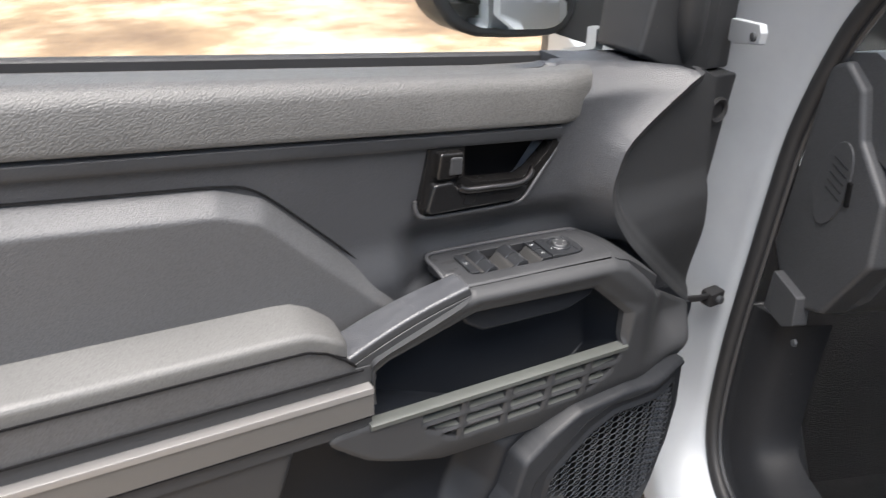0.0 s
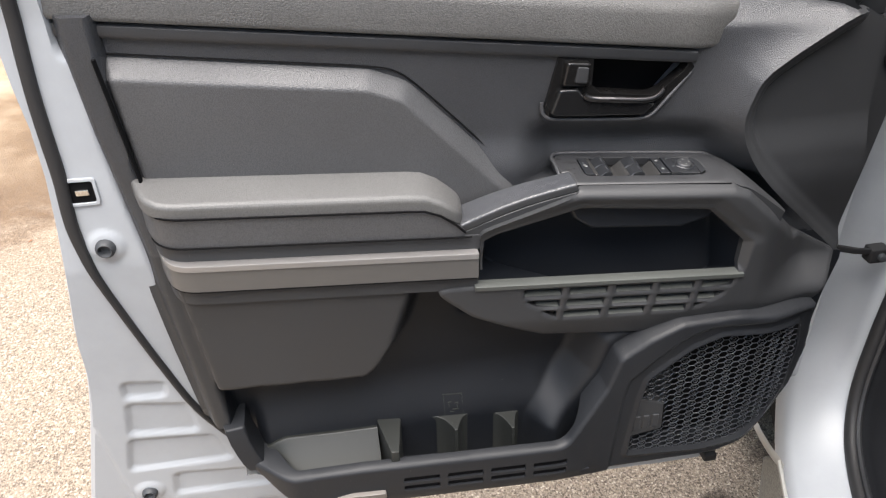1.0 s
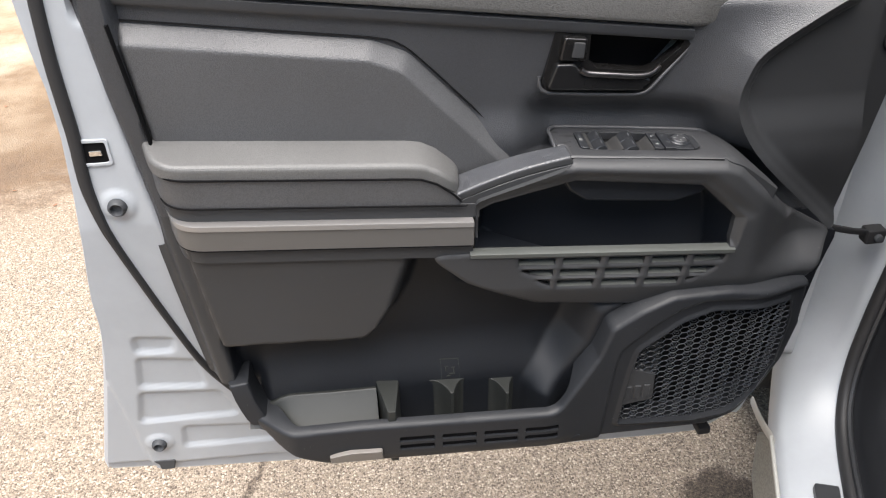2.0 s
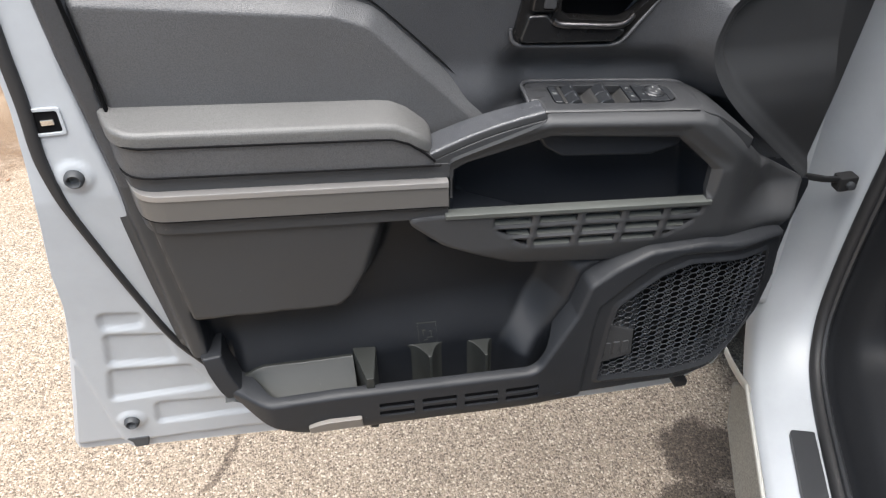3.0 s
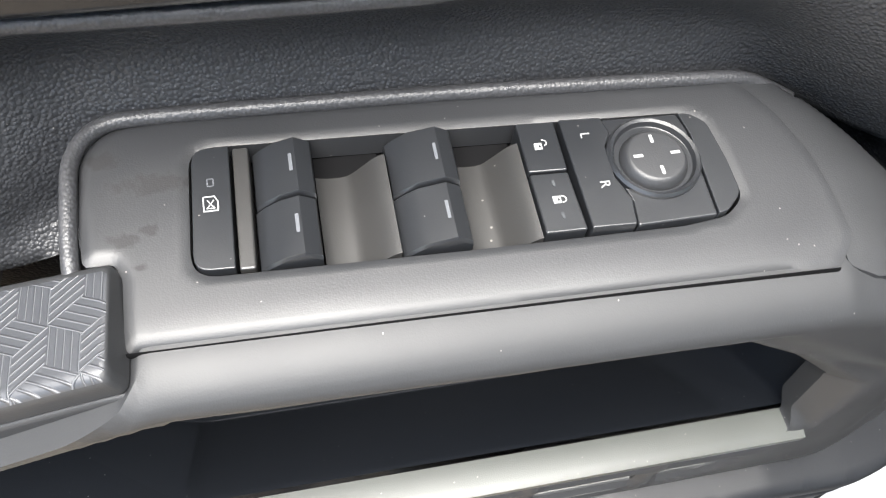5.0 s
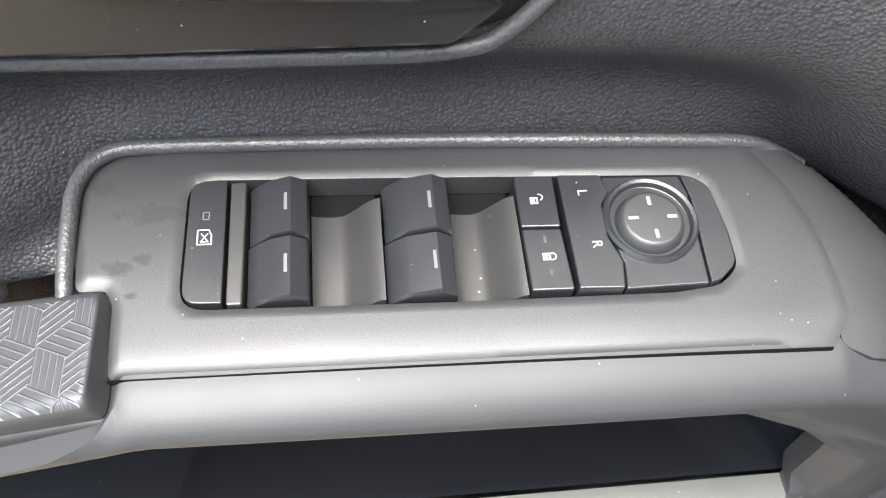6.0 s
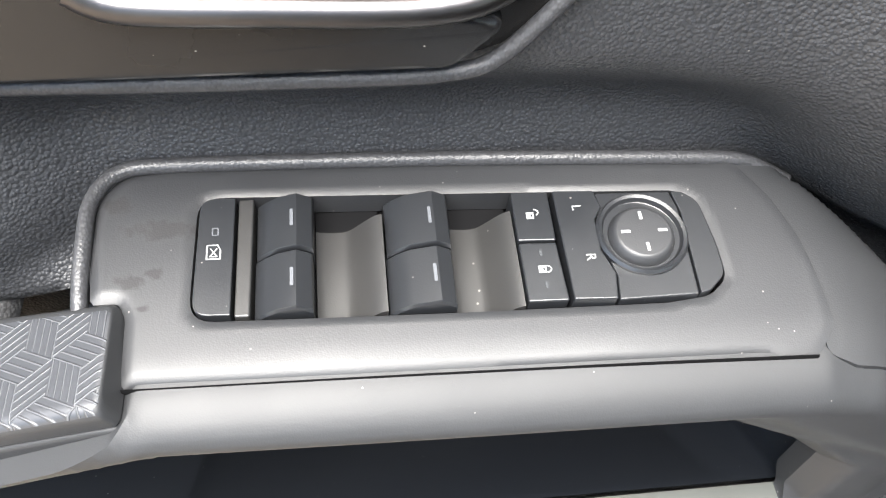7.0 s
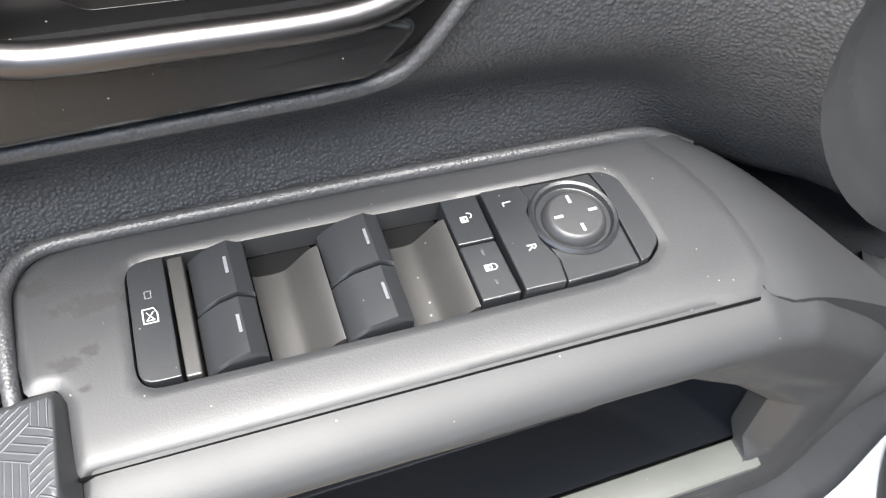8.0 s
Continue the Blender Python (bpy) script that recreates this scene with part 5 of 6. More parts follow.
part("bin_liner", lofted(liner_rows), LINER, door, "paler sloping liner of the door bin", angle=50)
fin = slab_xy(rounded([(0.160, 0.705), (0.161, 0.672), (0.174, 0.608), (0.186, 0.608), (0.197, 0.672), (0.195, 0.705)], 0.003), 0.675, 0.786, 0.003, 2, fz=lambda x, y, h: -0.10 * (x - 0.17))
part("bin_divider", fin, LINER, door, "upright divider in the door bin")


def cusp(x0, x1, tip, ytip, z):
    """A fin with a concave three-sided top, wide at the wall and narrow in front."""
    w = 0.0022
    pts = [(x0, 0.690)]
    for t in np.linspace(0, 1, 9):
        pts.append((x0 + (tip - w - x0) * t ** 0.62, 0.675 - (0.675 - ytip) * t ** 1.5))
    for t in np.linspace(1, 0, 9):
        pts.append((x1 + (tip + w - x1) * t ** 0.62, 0.675 - (0.675 - ytip) * t ** 1.5))
    pts.append((x1, 0.690))
    return part("bin_divider", slab_xy(pts, 0.665, z, 0.0012, 2, fz=lambda x, y, h: -0.07 * (x - 0.27) + 0.06 * (y - 0.675)), LINER, door, "flared cup divider in the door bin", angle=50)


cusp(0.246, 0.307, 0.279, 0.645, 0.776)
cusp(0.339, 0.388, 0.368, 0.640, 0.773)
icon = [bar(268, 802, 30, 1.2), bar(270, 763, 30, 1.2), bar(254.5, 783, 1.2, 40), bar(283.5, 783, 1.2, 40), bar(263, 790, 6, 1.5), bar(262, 786, 1.5, 8), bar(272, 778, 9, 1.5), bar(275, 783, 1.5, 8), bar(274, 788, 5, 1.5), bar(266, 774, 6, 1.5)]
bm = bmesh.new()
for q in icon:
    bm.faces.new([bm.verts.new(((u + 12) / 1000, 0.0, (v + 8 - 0.06 * (u - 268)) / 1000)) for u, v in q])
res = bmesh.ops.extrude_face_region(bm, geom=bm.faces[:], use_keep_orig=True)
for g in res["geom"]:
    if isinstance(g, bmesh.types.BMVert):
        g.co.y += 0.0012
bmesh.ops.recalc_face_normals(bm, faces=bm.faces[:])
part("moulded_sign", mapped(bm, lambda x, y, z: (x, float(base_depth(np.array([x]), np.array([z]))[0]) - 0.0016 + y, z)), LINER, door, "small moulded bottle sign", flat=True)
part("reflector", slab_xz(rounded([(0.079, 0.716), (0.092, 0.720), (0.112, 0.723), (0.161, 0.719), (0.162, 0.694), (0.080, 0.699)], 0.003), 0.590, 0.606, 0.003, 2, fy=lambda x, z: 0.25 * max(0.0, 0.72 - z)), REFLECTOR, door, "pale grey door reflector")

# loudspeaker: dark back, mesh of six-sided rings, plain badge
speaker = part("speaker_back", slab_xz([(x, z) for x, z in SPK], 0.668, 0.674, 0.0), DARK, door, "black loudspeaker cloth")


def hex_rings():
    bm = bmesh.new()
    dx, dz, slope = 0.0245, 0.00575, -0.07
    box = rounded([(0.548, 0.716), (0.549, 0.768), (0.572, 0.790), (0.606, 0.776), (0.610, 0.722)], 0.004)

    def ring(cx, cz, ax, az_, wall, deep):
        corners = [(1, 0), (0.5, 1), (-0.5, 1), (-1, 0), (-0.5, -1), (0.5, -1)]
        rows = []
        for shrink, y in ((0.0, 0.6302), (0.0, 0.6293), (0.5, 0.6288), (1.0, 0.6293), (1.0, 0.6302)):
            px, pz = ax - wall * shrink, az_ - wall * 0.85 * shrink
            rows.append([bm.verts.new((cx + p * px, y + deep + 0.018 * float(smooth01(np.float64((cx - 0.74) / 0.12))), cz + q * pz + slope * p * px)) for p, q in corners])
        for a, b in zip(rows, rows[1:]):
            for k in range(6):
                j = (k + 1) % 6
                bm.faces.new((a[k], a[j], b[j], b[k]))
    pts = []
    for i in range(-2, 14):
        for j in range(-2, 56):
            cx = 0.545 + i * dx + (dx / 2 if j % 2 else 0)
            cz = 0.664 + j * dz + slope * (cx - 0.6)
            pts.append((cx, cz))
    arr = np.array(pts)
    d = poly_dist(arr[:, 0], arr[:, 1], SPK)
    e = poly_dist(arr[:, 0], arr[:, 1], box)
    for (cx, cz), a, b in zip(pts, d, e):
        if a < -0.0005 and b > 0.004:
            ring(cx, cz, 0.0082, 0.0057, 0.0008, 0.0)
            if int(round((cz - slope * (cx - 0.6) - 0.664) / dz)) % 2:
                ring(cx, cz, 0.0044, 0.0026, 0.0006, 0.0010)
    bmesh.ops.recalc_face_normals(bm, faces=bm.faces[:])
    return bm


tagged(part("speaker_mesh", hex_rings(), GRILLE, speaker, "black honeycomb loudspeaker grille", flat=True), kind="stuff")
badge = part("speaker_badge", slab_xz(rounded([(0.546, 0.716), (0.550, 0.772), (0.564, 0.800), (0.607, 0.781), (0.610, 0.726)], 0.003), 0.6265, 0.650, 0.003, 2), PLAIN, speaker, "raised plain badge plate")
for x in (0.560, 0.575, 0.590):
    part("badge_mark", slab_xz(rounded([(x, 0.734), (x, 0.762), (x + 0.011, 0.761), (x + 0.011, 0.733)], 0.002), 0.6245, 0.630, 0.001, 1), PLAIN, badge)

# outside mirror
mirror = part("mirror_housing", lofted([[(0.738 + sx * 0.138 * (abs(math.cos(a)) ** 0.6) * math.copysign(1, math.cos(a)), y, 1.452 + sx * 0.105 * (abs(math.sin(a)) ** 0.6) * math.copysign(1, math.sin(a)) - 0.03 * (math.cos(a))) for a in np.linspace(0, 2 * math.pi, 29)[:-1]] for y, sx in ((1.00, 0.93), (1.005, 1.0), (1.06, 1.02), (1.11, 0.85), (1.14, 0.5))]), PLAIN, door, "dark plastic outside mirror housing", angle=60)
part("mirror_glass", lofted([[(0.738 + sx * 0.138 * (abs(math.cos(a)) ** 0.6) * math.copysign(1, math.cos(a)), y, 1.452 + sx * 0.105 * (abs(math.sin(a)) ** 0.6) * math.copysign(1, math.sin(a)) - 0.03 * (math.cos(a))) for a in np.linspace(0, 2 * math.pi, 29)[:-1]] for y, sx in ((0.998, 0.87), (1.003, 0.88))]), MIRROR, mirror, "mirror glass")
part("mirror_arm", lofted([[(x, y - 0.03, z - h), (x, y + 0.05, z - h), (x, y + 0.05, z + h), (x, y - 0.03, z + h)] for x, y, z, h in ((0.84, 1.05, 1.385, 0.045), (0.93, 1.02, 1.355, 0.048), (0.985, 0.95, 1.35, 0.05), (0.945, 0.84, 1.38, 0.05))]), PLAIN, mirror)

# check strap between door and body
strap = thing("check_strap", "black steel door check strap with end bracket", "door check")
part("strap", strip_along([(0.900, 0.712, 0.978), (0.95, 0.724, 0.957), (1.000, 0.742, 0.937)], (0, 0, 1), 0.006, 0.004), RUBBER, strap)
part("end_bracket", box_bm(0.988, 1.022, 0.728, 0.752, 0.921, 0.948, 0.004), RUBBER, strap)
part("end_bolt", mapped(turned([(0.007, 0), (0.007, 0.008), (0.004, 0.009), (0.0003, 0.009)], 12), lambda p, q, h: (1.006 + p, 0.729 - h, 0.935 + q)), DULL, strap)

# ---- the truck's body, on its own axes: s forwards, i inwards ----
O = Vector((0.892, 0.673, 0.0))
fw = Vector((0.38, 0.925, 0.0)).normalized()
inw = Vector((fw.y, -fw.x, 0.0))


def B(s, i, z):
    return O + fw * s + inw * i + Vector((0, 0, z))


truck = thing("pickup_truck", "white pickup truck body with open front doorway", "pickup truck")
DOORWAY = eased([(-1.02, 0.60), (-0.95, 0.572), (-0.6, 0.570), (-0.24, 0.570), (-0.10, 0.574), (-0.02, 0.588), (0.035, 0.622), (0.070, 0.680), (0.087, 0.770), (0.094, 0.880), (0.094, 1.000), (0.093, 1.120), (0.088, 1.230), (0.060, 1.345), (0.022, 1.43), (-0.06, 1.54), (-0.30, 1.72)], 5)


def doorway_inset(z):
    return 0.098 + 0.07 * max(z - 0.6, 0.0)


def outward(k):
    a, b = DOORWAY[max(k - 1, 0)], DOORWAY[min(k + 1, len(DOORWAY) - 1)]
    t = (b - a).normalized()
    return Vector((t.y, -t.x))


PILLAR = [(0.000, 0.000), (0.006, -0.002), (0.012, -0.010), (0.030, -0.016), (0.060, -0.030), (0.090, -0.058), (0.118, -0.082), (0.135, -0.105)]
SILL = [(0.000, 0.000), (0.003, -0.004), (0.005, -0.012), (0.006, -0.050), (0.016, -0.066), (0.022, -0.086), (0.040, -0.098), (0.090, -0.101)]
jamb_rows = []
for k, p in enumerate(DOORWAY):
    n2 = outward(k)
    w = float(smooth01(np.float64((p.y - 0.585) / 0.16)))
    row = []
    for (o1, i1), (o2, i2) in zip(PILLAR, SILL):
        o, i = o1 * w + o2 * (1 - w), i1 * w + i2 * (1 - w)
        row.append(B(p.x + n2.x * o, doorway_inset(p.y) + i, p.y + n2.y * o))
    jamb_rows.append(row)
jamb_bm = lofted(jamb_rows, closed=False)
part("door_jamb", jamb_bm, WHITE, truck, "white painted door opening and sill", angle=50, weighted=False)
part("doorway_seal", strip_along([B(p.x - 0.007, doorway_inset(p.y) + 0.004, p.y + 0.003) for p in DOORWAY], inw, 0.012, 0.014, 12), RUBBER, truck, "black rubber doorway seal")
part("inner_seal_lip", strip_along([B(p.x - 0.5 * outward(k).x * 0.03, doorway_inset(p.y) + 0.012, p.y - outward(k).y * 0.015) for k, p in enumerate(DOORWAY)], inw, 0.006, 0.010), TRIM, truck, "dark inner trim lip")


def body_slab(name, outline, i0, i1, mat, label="", bev=0.004, seg=2, owner=truck, lean_=0.0):
    """An outline in s and z; i0 faces outwards."""
    bm = solid(outline, 0.0, i1 - i0, bev, seg)
    mapped(bm, lambda s, z, h: B(s, i1 - h + lean_ * (z - 0.6), z))
    return part(name, bm, mat, owner, label)


# sill plate and lower rocker
bm = solid(rounded([(-0.92, 0.042), (-0.134, 0.044, 0.006), (-0.132, 0.084, 0.003), (-0.92, 0.086)], 0.004), 0.566, 0.5775, 0.0015, 2)
part("sill_plate", mapped(bm, lambda s, i, h: B(s, i, h)), TRIM, truck, "black plastic sill plate")
body_slab("rocker_moulding", rounded([(-1.3, 0.532), (0.00, 0.532), (0.10, 0.44), (0.05, 0.36), (-1.3, 0.36)], 0.01), -0.004, 0.10, DUSTY, "dusty grey lower rocker", 0.01, 3)
part("rocker_lip", strip_along([B(s, -0.004, 0.530) for s in np.linspace(-1.3, 0.00, 12)], (0, 0, 1), 0.006, 0.004), SEALER, truck)
part("fender_flange", strip_along(eased([B(-0.020, 0.002, 0.536), B(0.05, -0.004, 0.500), B(0.13, -0.004, 0.458), B(0.215, 0.0, 0.413)], 4), (0, 0, 1), 0.010, 0.004), SEALER, truck, "cream fender edge flange")
body_slab("step_bracket", rounded([(-0.262, 0.40), (-0.228, 0.40), (-0.228, 0.37), (-0.262, 0.37)], 0.004), -0.075, 0.0, RUBBER, "black step bracket")
def draw_in(s):
    return 0.30 * max(0.0, (s - 0.5) / 1.25) ** 1.5


def fender_side(name, outline, i0, i1, sign, label):
    bm = solid(outline, 0.0, i1 - i0, 0.015, 3, sub=0.25)
    mapped(bm, lambda s, z, h: B(s, i1 - h + sign * draw_in(s), z))
    return part(name, bm, WHITE, truck, label)


fender_side("fender", rounded([(0.175, 1.40), (0.150, 1.20), (0.110, 1.05), (0.118, 0.64), (0.20, 0.58), (0.30, 0.62), (0.42, 0.85), (0.85, 1.02), (1.3, 0.85), (1.42, 0.55), (1.75, 0.55), (1.75, 1.12), (1.2, 1.20), (0.45, 1.24), (0.26, 1.40)], 0.03), -0.03, 0.02, 1, "white front fender")
part("hood", lofted([[B(s, i + draw_in(s) * (1 - i / 0.85), z) for i, z in ((-0.02, 1.10), (0.0, 1.16), (0.25, 1.22), (0.85, 1.25), (1.45, 1.22), (1.72, 1.16), (1.72, 1.05), (-0.02, 1.05))] for s in (0.36, 0.6, 0.9, 1.2, 1.5, 1.72)]), WHITE, truck, "white hood")
body_slab("wheel_liner", rounded([(0.27, 0.66), (0.27, 0.34), (0.36, 0.34), (0.40, 0.66)], 0.02), 0.06, 0.35, DARK, "black wheel arch liner")
wheel = part("wheel", mapped(turned([(0.10, 0.0), (0.24, 0.0), (0.36, 0.01), (0.385, 0.04), (0.39, 0.20), (0.36, 0.24), (0.10, 0.24)], 40), lambda p, q, h: B(0.86 + p, 0.02 + h, 0.39 + q)), RUBBER, truck, "black front tyre")
for z in (1.389,):
    hinge = part("hinge", mapped(solid(rounded([(0.022, 0.010), (0.024, -0.006), (0.090, -0.020), (0.105, -0.018), (0.105, 0.012), (0.030, 0.020)], 0.004), 0.0, 0.010, 0.002), lambda p, q, h, z=z: B(p, 0.030 - h, z + q)), WHITE, truck, "white door hinge leaf")
    part("hinge_bolt", mapped(turned([(0.006, 0), (0.006, 0.004), (0.003, 0.005), (0.0003, 0.005)], 12), lambda p, q, h, z=z: B(0.036 + p, 0.020 - h, z + 0.002 + q)), DULL, hinge)

# cabin parts seen past the door's hinge edge
kick = []
for k, p in enumerate(DOORWAY):
    if -0.95 < p.x and 0.5 < p.y < 0.93:
        n2 = outward(k)
        base_i = doorway_inset(p.y)
        kick.append([B(p.x - n2.x * o, base_i + i, p.y - n2.y * o) for o, i in ((0.006, 0.006), (0.014, 0.020), (0.030, 0.028), (0.060, 0.040), (0.085, 0.060), (0.090, 0.120))])
part("kick_panel", lofted(kick, closed=False), CABIN, truck, "scuffed dark plastic kick panel", angle=60, weighted=False)
part("carpet", lofted([[B(s, i, z) for i, z in ((0.13, 0.60), (0.18, 0.50), (0.22, 0.46), (1.5, 0.46))] for s in (-1.2, -0.6, -0.1, 0.1)] + [[B(s, i, z) for i, z in ((0.13, 0.66), (0.18, 0.62), (0.22, 0.60), (1.5, 0.60))] for s in (0.25, )] + [[B(s, i, z) for i, z in ((0.13, 1.0), (0.18, 1.0), (0.22, 1.0), (1.5, 1.0))] for s in (0.42, )], closed=False), CARPET, truck, "black floor carpet")


def rest_point(u, v, h):
    """Foot rest plane: u inwards, v up the slope, h off it."""
    base = B(0.02, 0.205, 0.485)
    up = (fw * 0.55 + Vector((0, 0, 0.835))).normalized()
    out = inw.cross(up)
    if out.dot(fw) > 0:
        out = -out
    return base + inw * u + up * v + out * h


rest = part("foot_rest", mapped(solid(rounded([(0, 0), (0.115, 0.0), (0.10, 0.40), (0.02, 0.40)], 0.01), 0.0, 0.02, 0.006, 3), rest_point), CABIN, truck, "black ribbed foot rest")
for k in range(7):
    v = 0.03 + k * 0.047
    part("rib", mapped(solid(rounded([(0.012, v + 0.035), (0.020, v + 0.041), (0.098, v - 0.008), (0.092, v - 0.015)], 0.003), 0.018, 0.026, 0.0025, 2), rest_point), CABIN, rest)
body_slab("dash_end", rounded([(0.050, 1.345), (0.015, 1.360), (-0.030, 1.335), (-0.055, 1.27), (-0.125, 1.21), (-0.135, 1.12), (-0.070, 1.005), (0.015, 0.965), (0.08, 1.05)], 0.015), 0.150, 0.26, DASH, "dark plastic dashboard end panel", 0.008, 3)
lid = rounded([(-0.022 + 0.034 * math.cos(a) - 0.015 * math.sin(a) * 0.6, 1.195 + 0.066 * math.sin(a)) for a in np.linspace(0, 2 * math.pi, 33)[:-1]], 0.0)
body_slab("round_cover", lid, 0.1475, 0.16, DASH, "oval cover in the dashboard end", 0.002, 2)
# the slot's shade is a dark patch laid on the cover
body_slab("cover_slot_shade", rounded([(-0.066, 1.178), (-0.059, 1.178), (-0.055, 1.213), (-0.062, 1.213)], 0.003), 0.1455, 0.15, DARK, "near-black patch for the shaded finger slot", 0.0)
for k in range(5):
    body_slab("cover_rib", rounded([(-0.045 - 0.001 * k, 1.178 + 0.012 * k), (-0.012 - 0.001 * k, 1.186 + 0.012 * k), (-0.012 - 0.001 * k, 1.188 + 0.012 * k), (-0.045 - 0.001 * k, 1.180 + 0.012 * k)], 0.0005), 0.1465, 0.15, CABIN, "", 0.0005, 1)
part("dash_top", lofted([[B(s, i, z) for s, z in ((0.06, 1.36), (-0.02, 1.38), (-0.10, 1.36), (-0.16, 1.29), (-0.12, 1.24), (-0.05, 1.26), (0.06, 1.30))] for i in (0.165, 0.30, 0.9, 1.5)]), DASH, truck, "dark grey dashboard", angle=50)
part("knee_panel", lofted([[B(s, i, z) for s, z in ((0.0, 1.24), (-0.12, 1.22), (-0.15, 1.14), (-0.11, 1.05), (-0.06, 0.995), (0.02, 0.99))] for i in (0.19, 0.4, 0.9, 1.5)]), DASH, truck, "dark lower dashboard")
body_slab("pillar_foot_cover", rounded([(0.040, 1.02), (-0.030, 1.01), (-0.036, 0.962), (-0.010, 0.945), (0.045, 0.95)], 0.006), 0.135, 0.16, DASH, "grey plastic cover at the dashboard's foot", 0.003, 2)
part("cover_screw", mapped(turned([(0.006, 0), (0.006, 0.004), (0.0003, 0.005)], 12), lambda p, q, h: B(-0.055 + p, 0.134 - h, 0.945 + q)), DULL, truck)
# unseen slab added in front of the footwell to block light
body_slab("firewall_light_block", rounded([(0.40, 1.4), (0.40, 0.4), (0.46, 0.4), (0.46, 1.4)], 0.01), 0.12, 1.6, DARK, "unseen dark slab added to keep light out of the cab", 0.0)
# the rest of the cab and bed, beyond the doorway
body_slab("rear_door", rounded([(-1.10, 1.30), (-1.06, 0.52), (-2.0, 0.52), (-2.05, 1.30)], 0.03), -0.02, 0.10, WHITE, "white rear door", 0.012, 3, lean_=0.05)
body_slab("bed_side", rounded([(-2.08, 1.28), (-2.08, 0.55), (-3.7, 0.60), (-3.7, 1.28)], 0.03), -0.02, 0.10, WHITE, "white pickup bed side", 0.012, 3)
body_slab("b_pillar", rounded([(-1.00, 1.85), (-1.00, 0.58), (-1.08, 0.58), (-1.10, 1.85)], 0.02), 0.02, 0.14, WHITE, "white centre pillar", 0.01, 2, lean_=0.12)
part("roof", lofted([[B(s, i, z) for i, z in ((0.20, 1.80), (0.26, 1.87), (0.85, 1.91), (1.45, 1.87), (1.52, 1.80), (1.40, 1.78), (0.30, 1.78))] for s in (-0.20, -1.0, -1.9, -2.0)]), WHITE, truck, "white cab roof")
# two more unseen slabs, near black to keep the cab's inside dark
body_slab("far_side", rounded([(0.4, 1.3), (0.4, 0.45), (-2.0, 0.45), (-2.0, 1.3)], 0.02), 1.55, 1.62, DARK, "unseen near-black slab on the far side of the cab", 0.0)
body_slab("cab_rear_wall", rounded([(-1.98, 1.8), (-1.98, 0.45), (-2.05, 0.45), (-2.05, 1.8)], 0.0), 0.1, 1.6, DARK, "unseen near-black slab at the rear of the cab", 0.0)
body_slab("far_bed_side", rounded([(-2.08, 1.28), (-2.08, 0.55), (-3.7, 0.60), (-3.7, 1.28)], 0.03), 1.62, 1.74, WHITE, "white pickup bed side", 0.012, 3)
body_slab("tailgate", rounded([(-3.62, 1.27), (-3.62, 0.62), (-3.70, 0.62), (-3.70, 1.27)], 0.01), 0.10, 1.62, WHITE, "white tailgate", 0.008, 2)
body_slab("bed_floor", rounded([(-2.06, 0.80), (-2.06, 0.74), (-3.62, 0.74), (-3.62, 0.80)], 0.005), 0.10, 1.62, RUBBER, "black lined bed floor", 0.004, 1)
fender_side("far_fender", rounded([(0.11, 1.20), (0.118, 0.64), (0.30, 0.62), (0.42, 0.85), (0.85, 1.02), (1.3, 0.85), (1.42, 0.55), (1.75, 0.55), (1.75, 1.12), (1.2, 1.20)], 0.03), 1.70, 1.75, -1, "white front fender")
body_slab("front_bumper", rounded([(1.70, 1.05), (1.70, 0.50), (1.86, 0.52), (1.86, 1.00)], 0.04), 0.26, 1.46, TRIM, "dark front bumper and grille", 0.03, 3)
for s, i in ((0.86, 1.46), (-2.85, 0.02), (-2.85, 1.46)):
    part("wheel", mapped(turned([(0.10, 0.0), (0.24, 0.0), (0.36, 0.01), (0.385, 0.04), (0.39, 0.20), (0.36, 0.24), (0.10, 0.24)], 40), lambda p, q, h, s=s, i=i: B(s + p, i + h, 0.39 + q)), RUBBER, truck, "black tyre")
screen = part("windshield", lofted([[B(0.42, i, 1.22), B(-0.19, i, 1.80), B(-0.19, i, 1.806), B(0.42, i, 1.226)] for i in (0.22, 0.85, 1.50)]), GLASS, truck, "clear windshield")
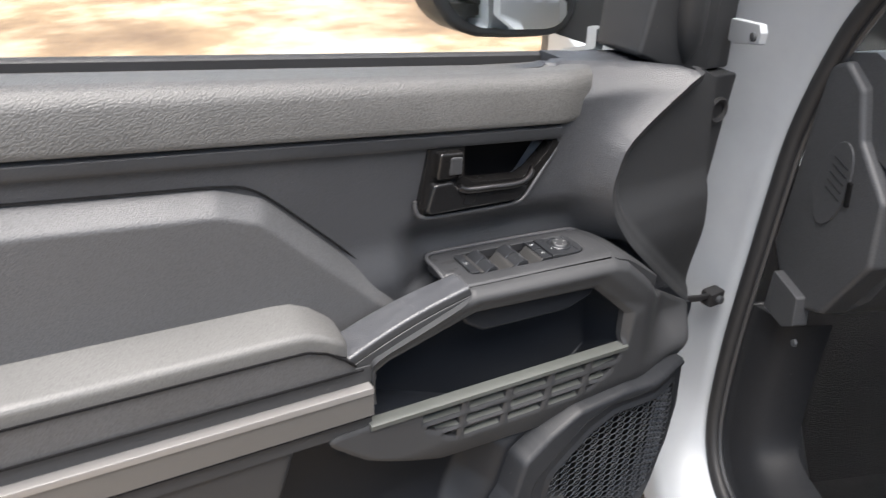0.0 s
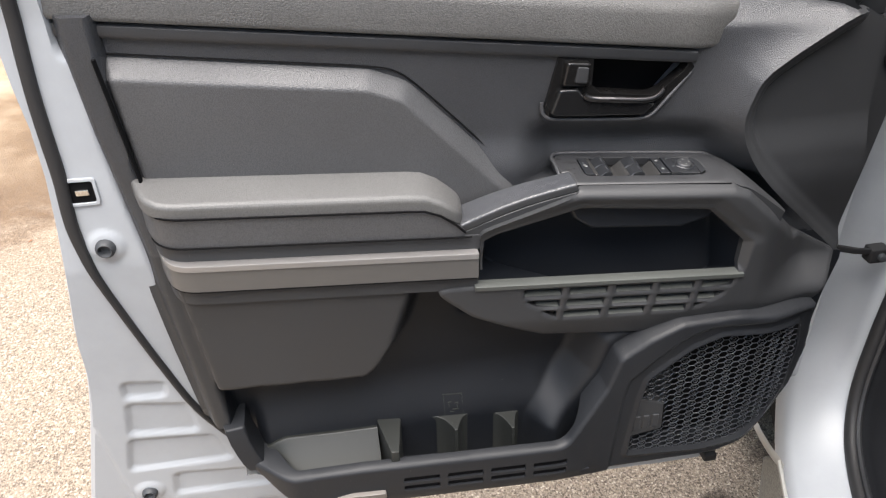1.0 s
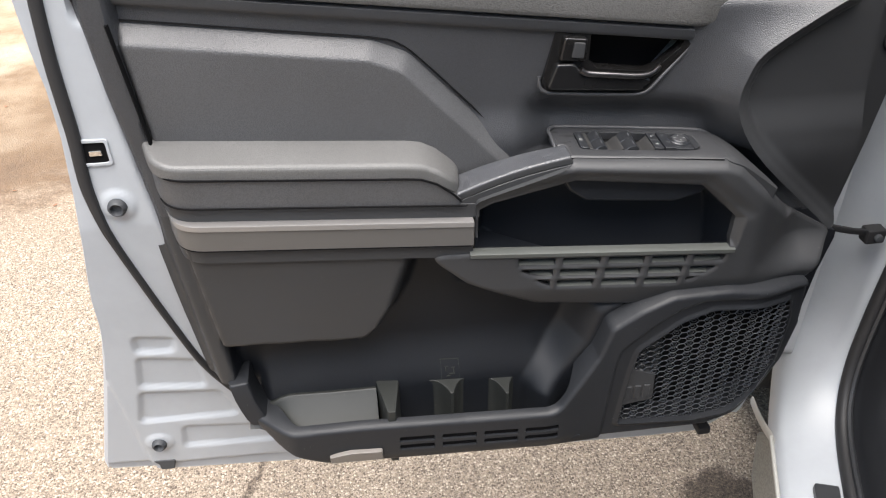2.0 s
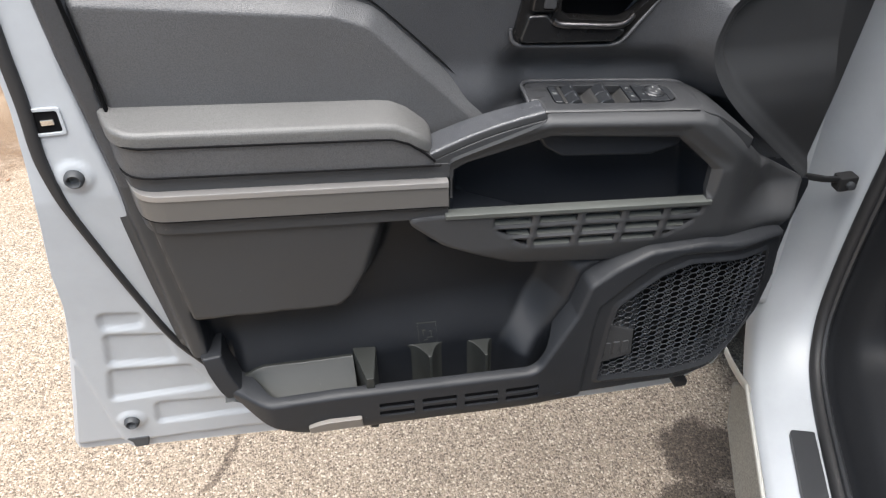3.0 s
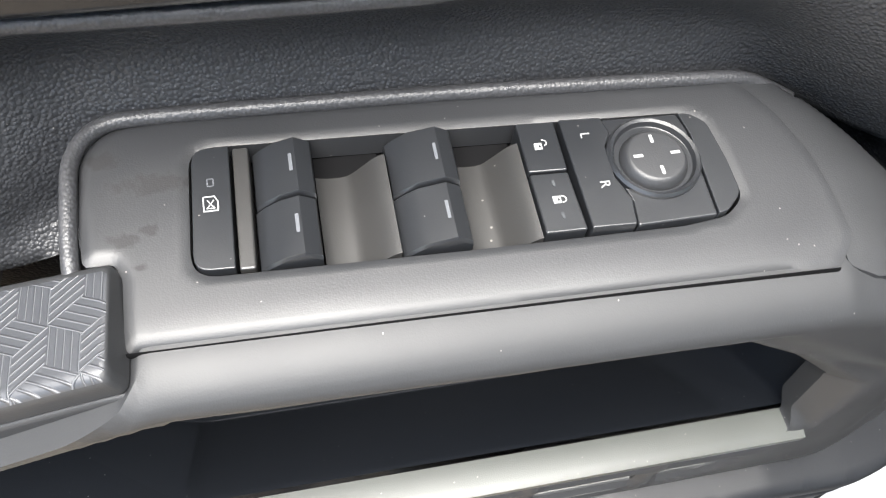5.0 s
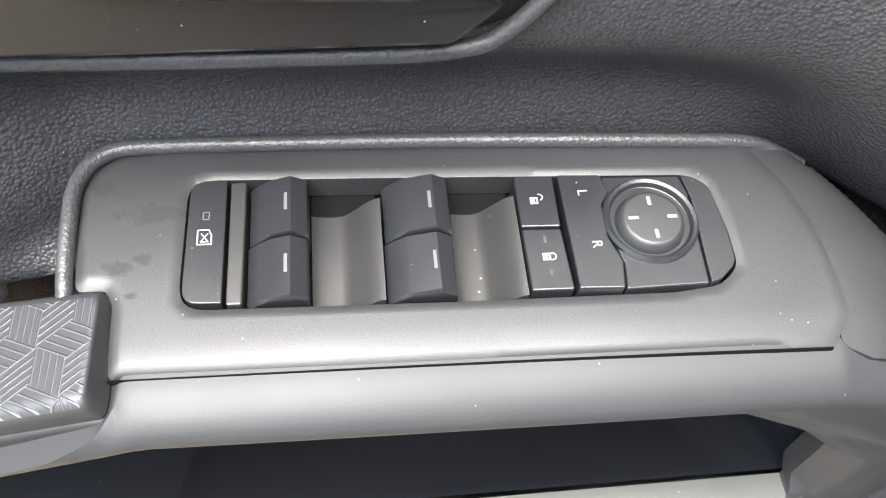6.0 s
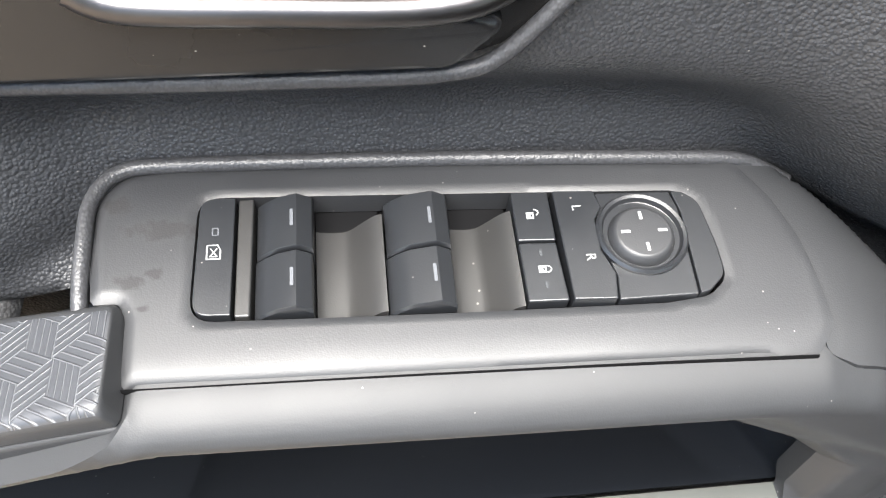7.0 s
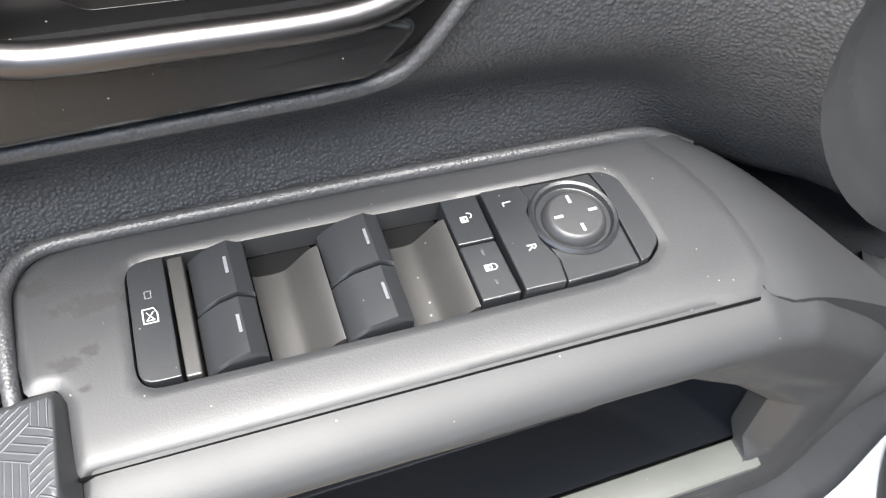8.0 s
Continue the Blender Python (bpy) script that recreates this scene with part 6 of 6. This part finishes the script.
screen.visible_shadow = False
for i in (0.16, 1.50):
    part("front_pillar", lofted([[B(s, i + d, z) for d in (0.0, 0.07)] + [B(s + 0.09, i + d, z) for d in (0.07, 0.0)] for s, z in ((0.33, 1.22), (0.07, 1.50), (-0.20, 1.79))]), WHITE, truck, "white windshield pillar")
part("cowl", lofted([[B(s, i, z) for i in (0.16, 0.85, 1.56)] for s, z in ((0.40, 1.235), (0.52, 1.225), (0.52, 1.10), (0.40, 1.10))]), RUBBER, truck, "black cowl panel")
seat = thing("front_seat", "dark grey cloth front seat in the cab", "car seat")
bm = solid(rounded([(-0.55, 0.30), (-0.55, 0.82), (-1.05, 0.82), (-1.05, 0.30)], 0.06), 0.60, 0.86, 0.05, 4)
part("cushion", mapped(bm, lambda s, i, h: B(s, i, h)), CARPET, seat)
bm = solid(rounded([(-0.98, 0.30), (-0.98, 0.82), (-1.16, 0.82), (-1.16, 0.30)], 0.06), 0.80, 1.50, 0.05, 4)
part("backrest", mapped(bm, lambda s, i, h: B(s - 0.25 * (h - 0.8), i, h)), CARPET, seat)


# ---- litter on the ground ----
def leaf(x, y, size, turn):
    bm = bmesh.new()
    pts = [(-1, 0), (-0.5, 0.32), (0.1, 0.42), (0.6, 0.28), (1, 0), (0.6, -0.26), (0.1, -0.4), (-0.5, -0.3)]
    c = bm.verts.new((0, 0, 0.25 * size))
    vs = [bm.verts.new((p * size, q * size, 0.10 * size * abs(p))) for p, q in pts]
    for k in range(len(vs)):
        bm.faces.new((c, vs[k - 1], vs[k]))
    ob = link_mesh("dry_leaf", bm, LEAF)
    ob.matrix_world = pose(x, y, 0.004, 0, 0, turn)
    return tagged(ob, "small dry brown leaf on the asphalt", "leaf", "leaves on the ground")


for x, y, s, a in ((-2.45, 6.1, 0.055, 20), (-1.05, 2.70, 0.012, 60), (-1.55, 3.75, 0.014, 130), (0.86, 1.47, 0.012, 10), (1.30, 1.42, 0.016, 70), (-1.25, 2.85, 0.010, 200)):
    leaf(x, y, s, a)
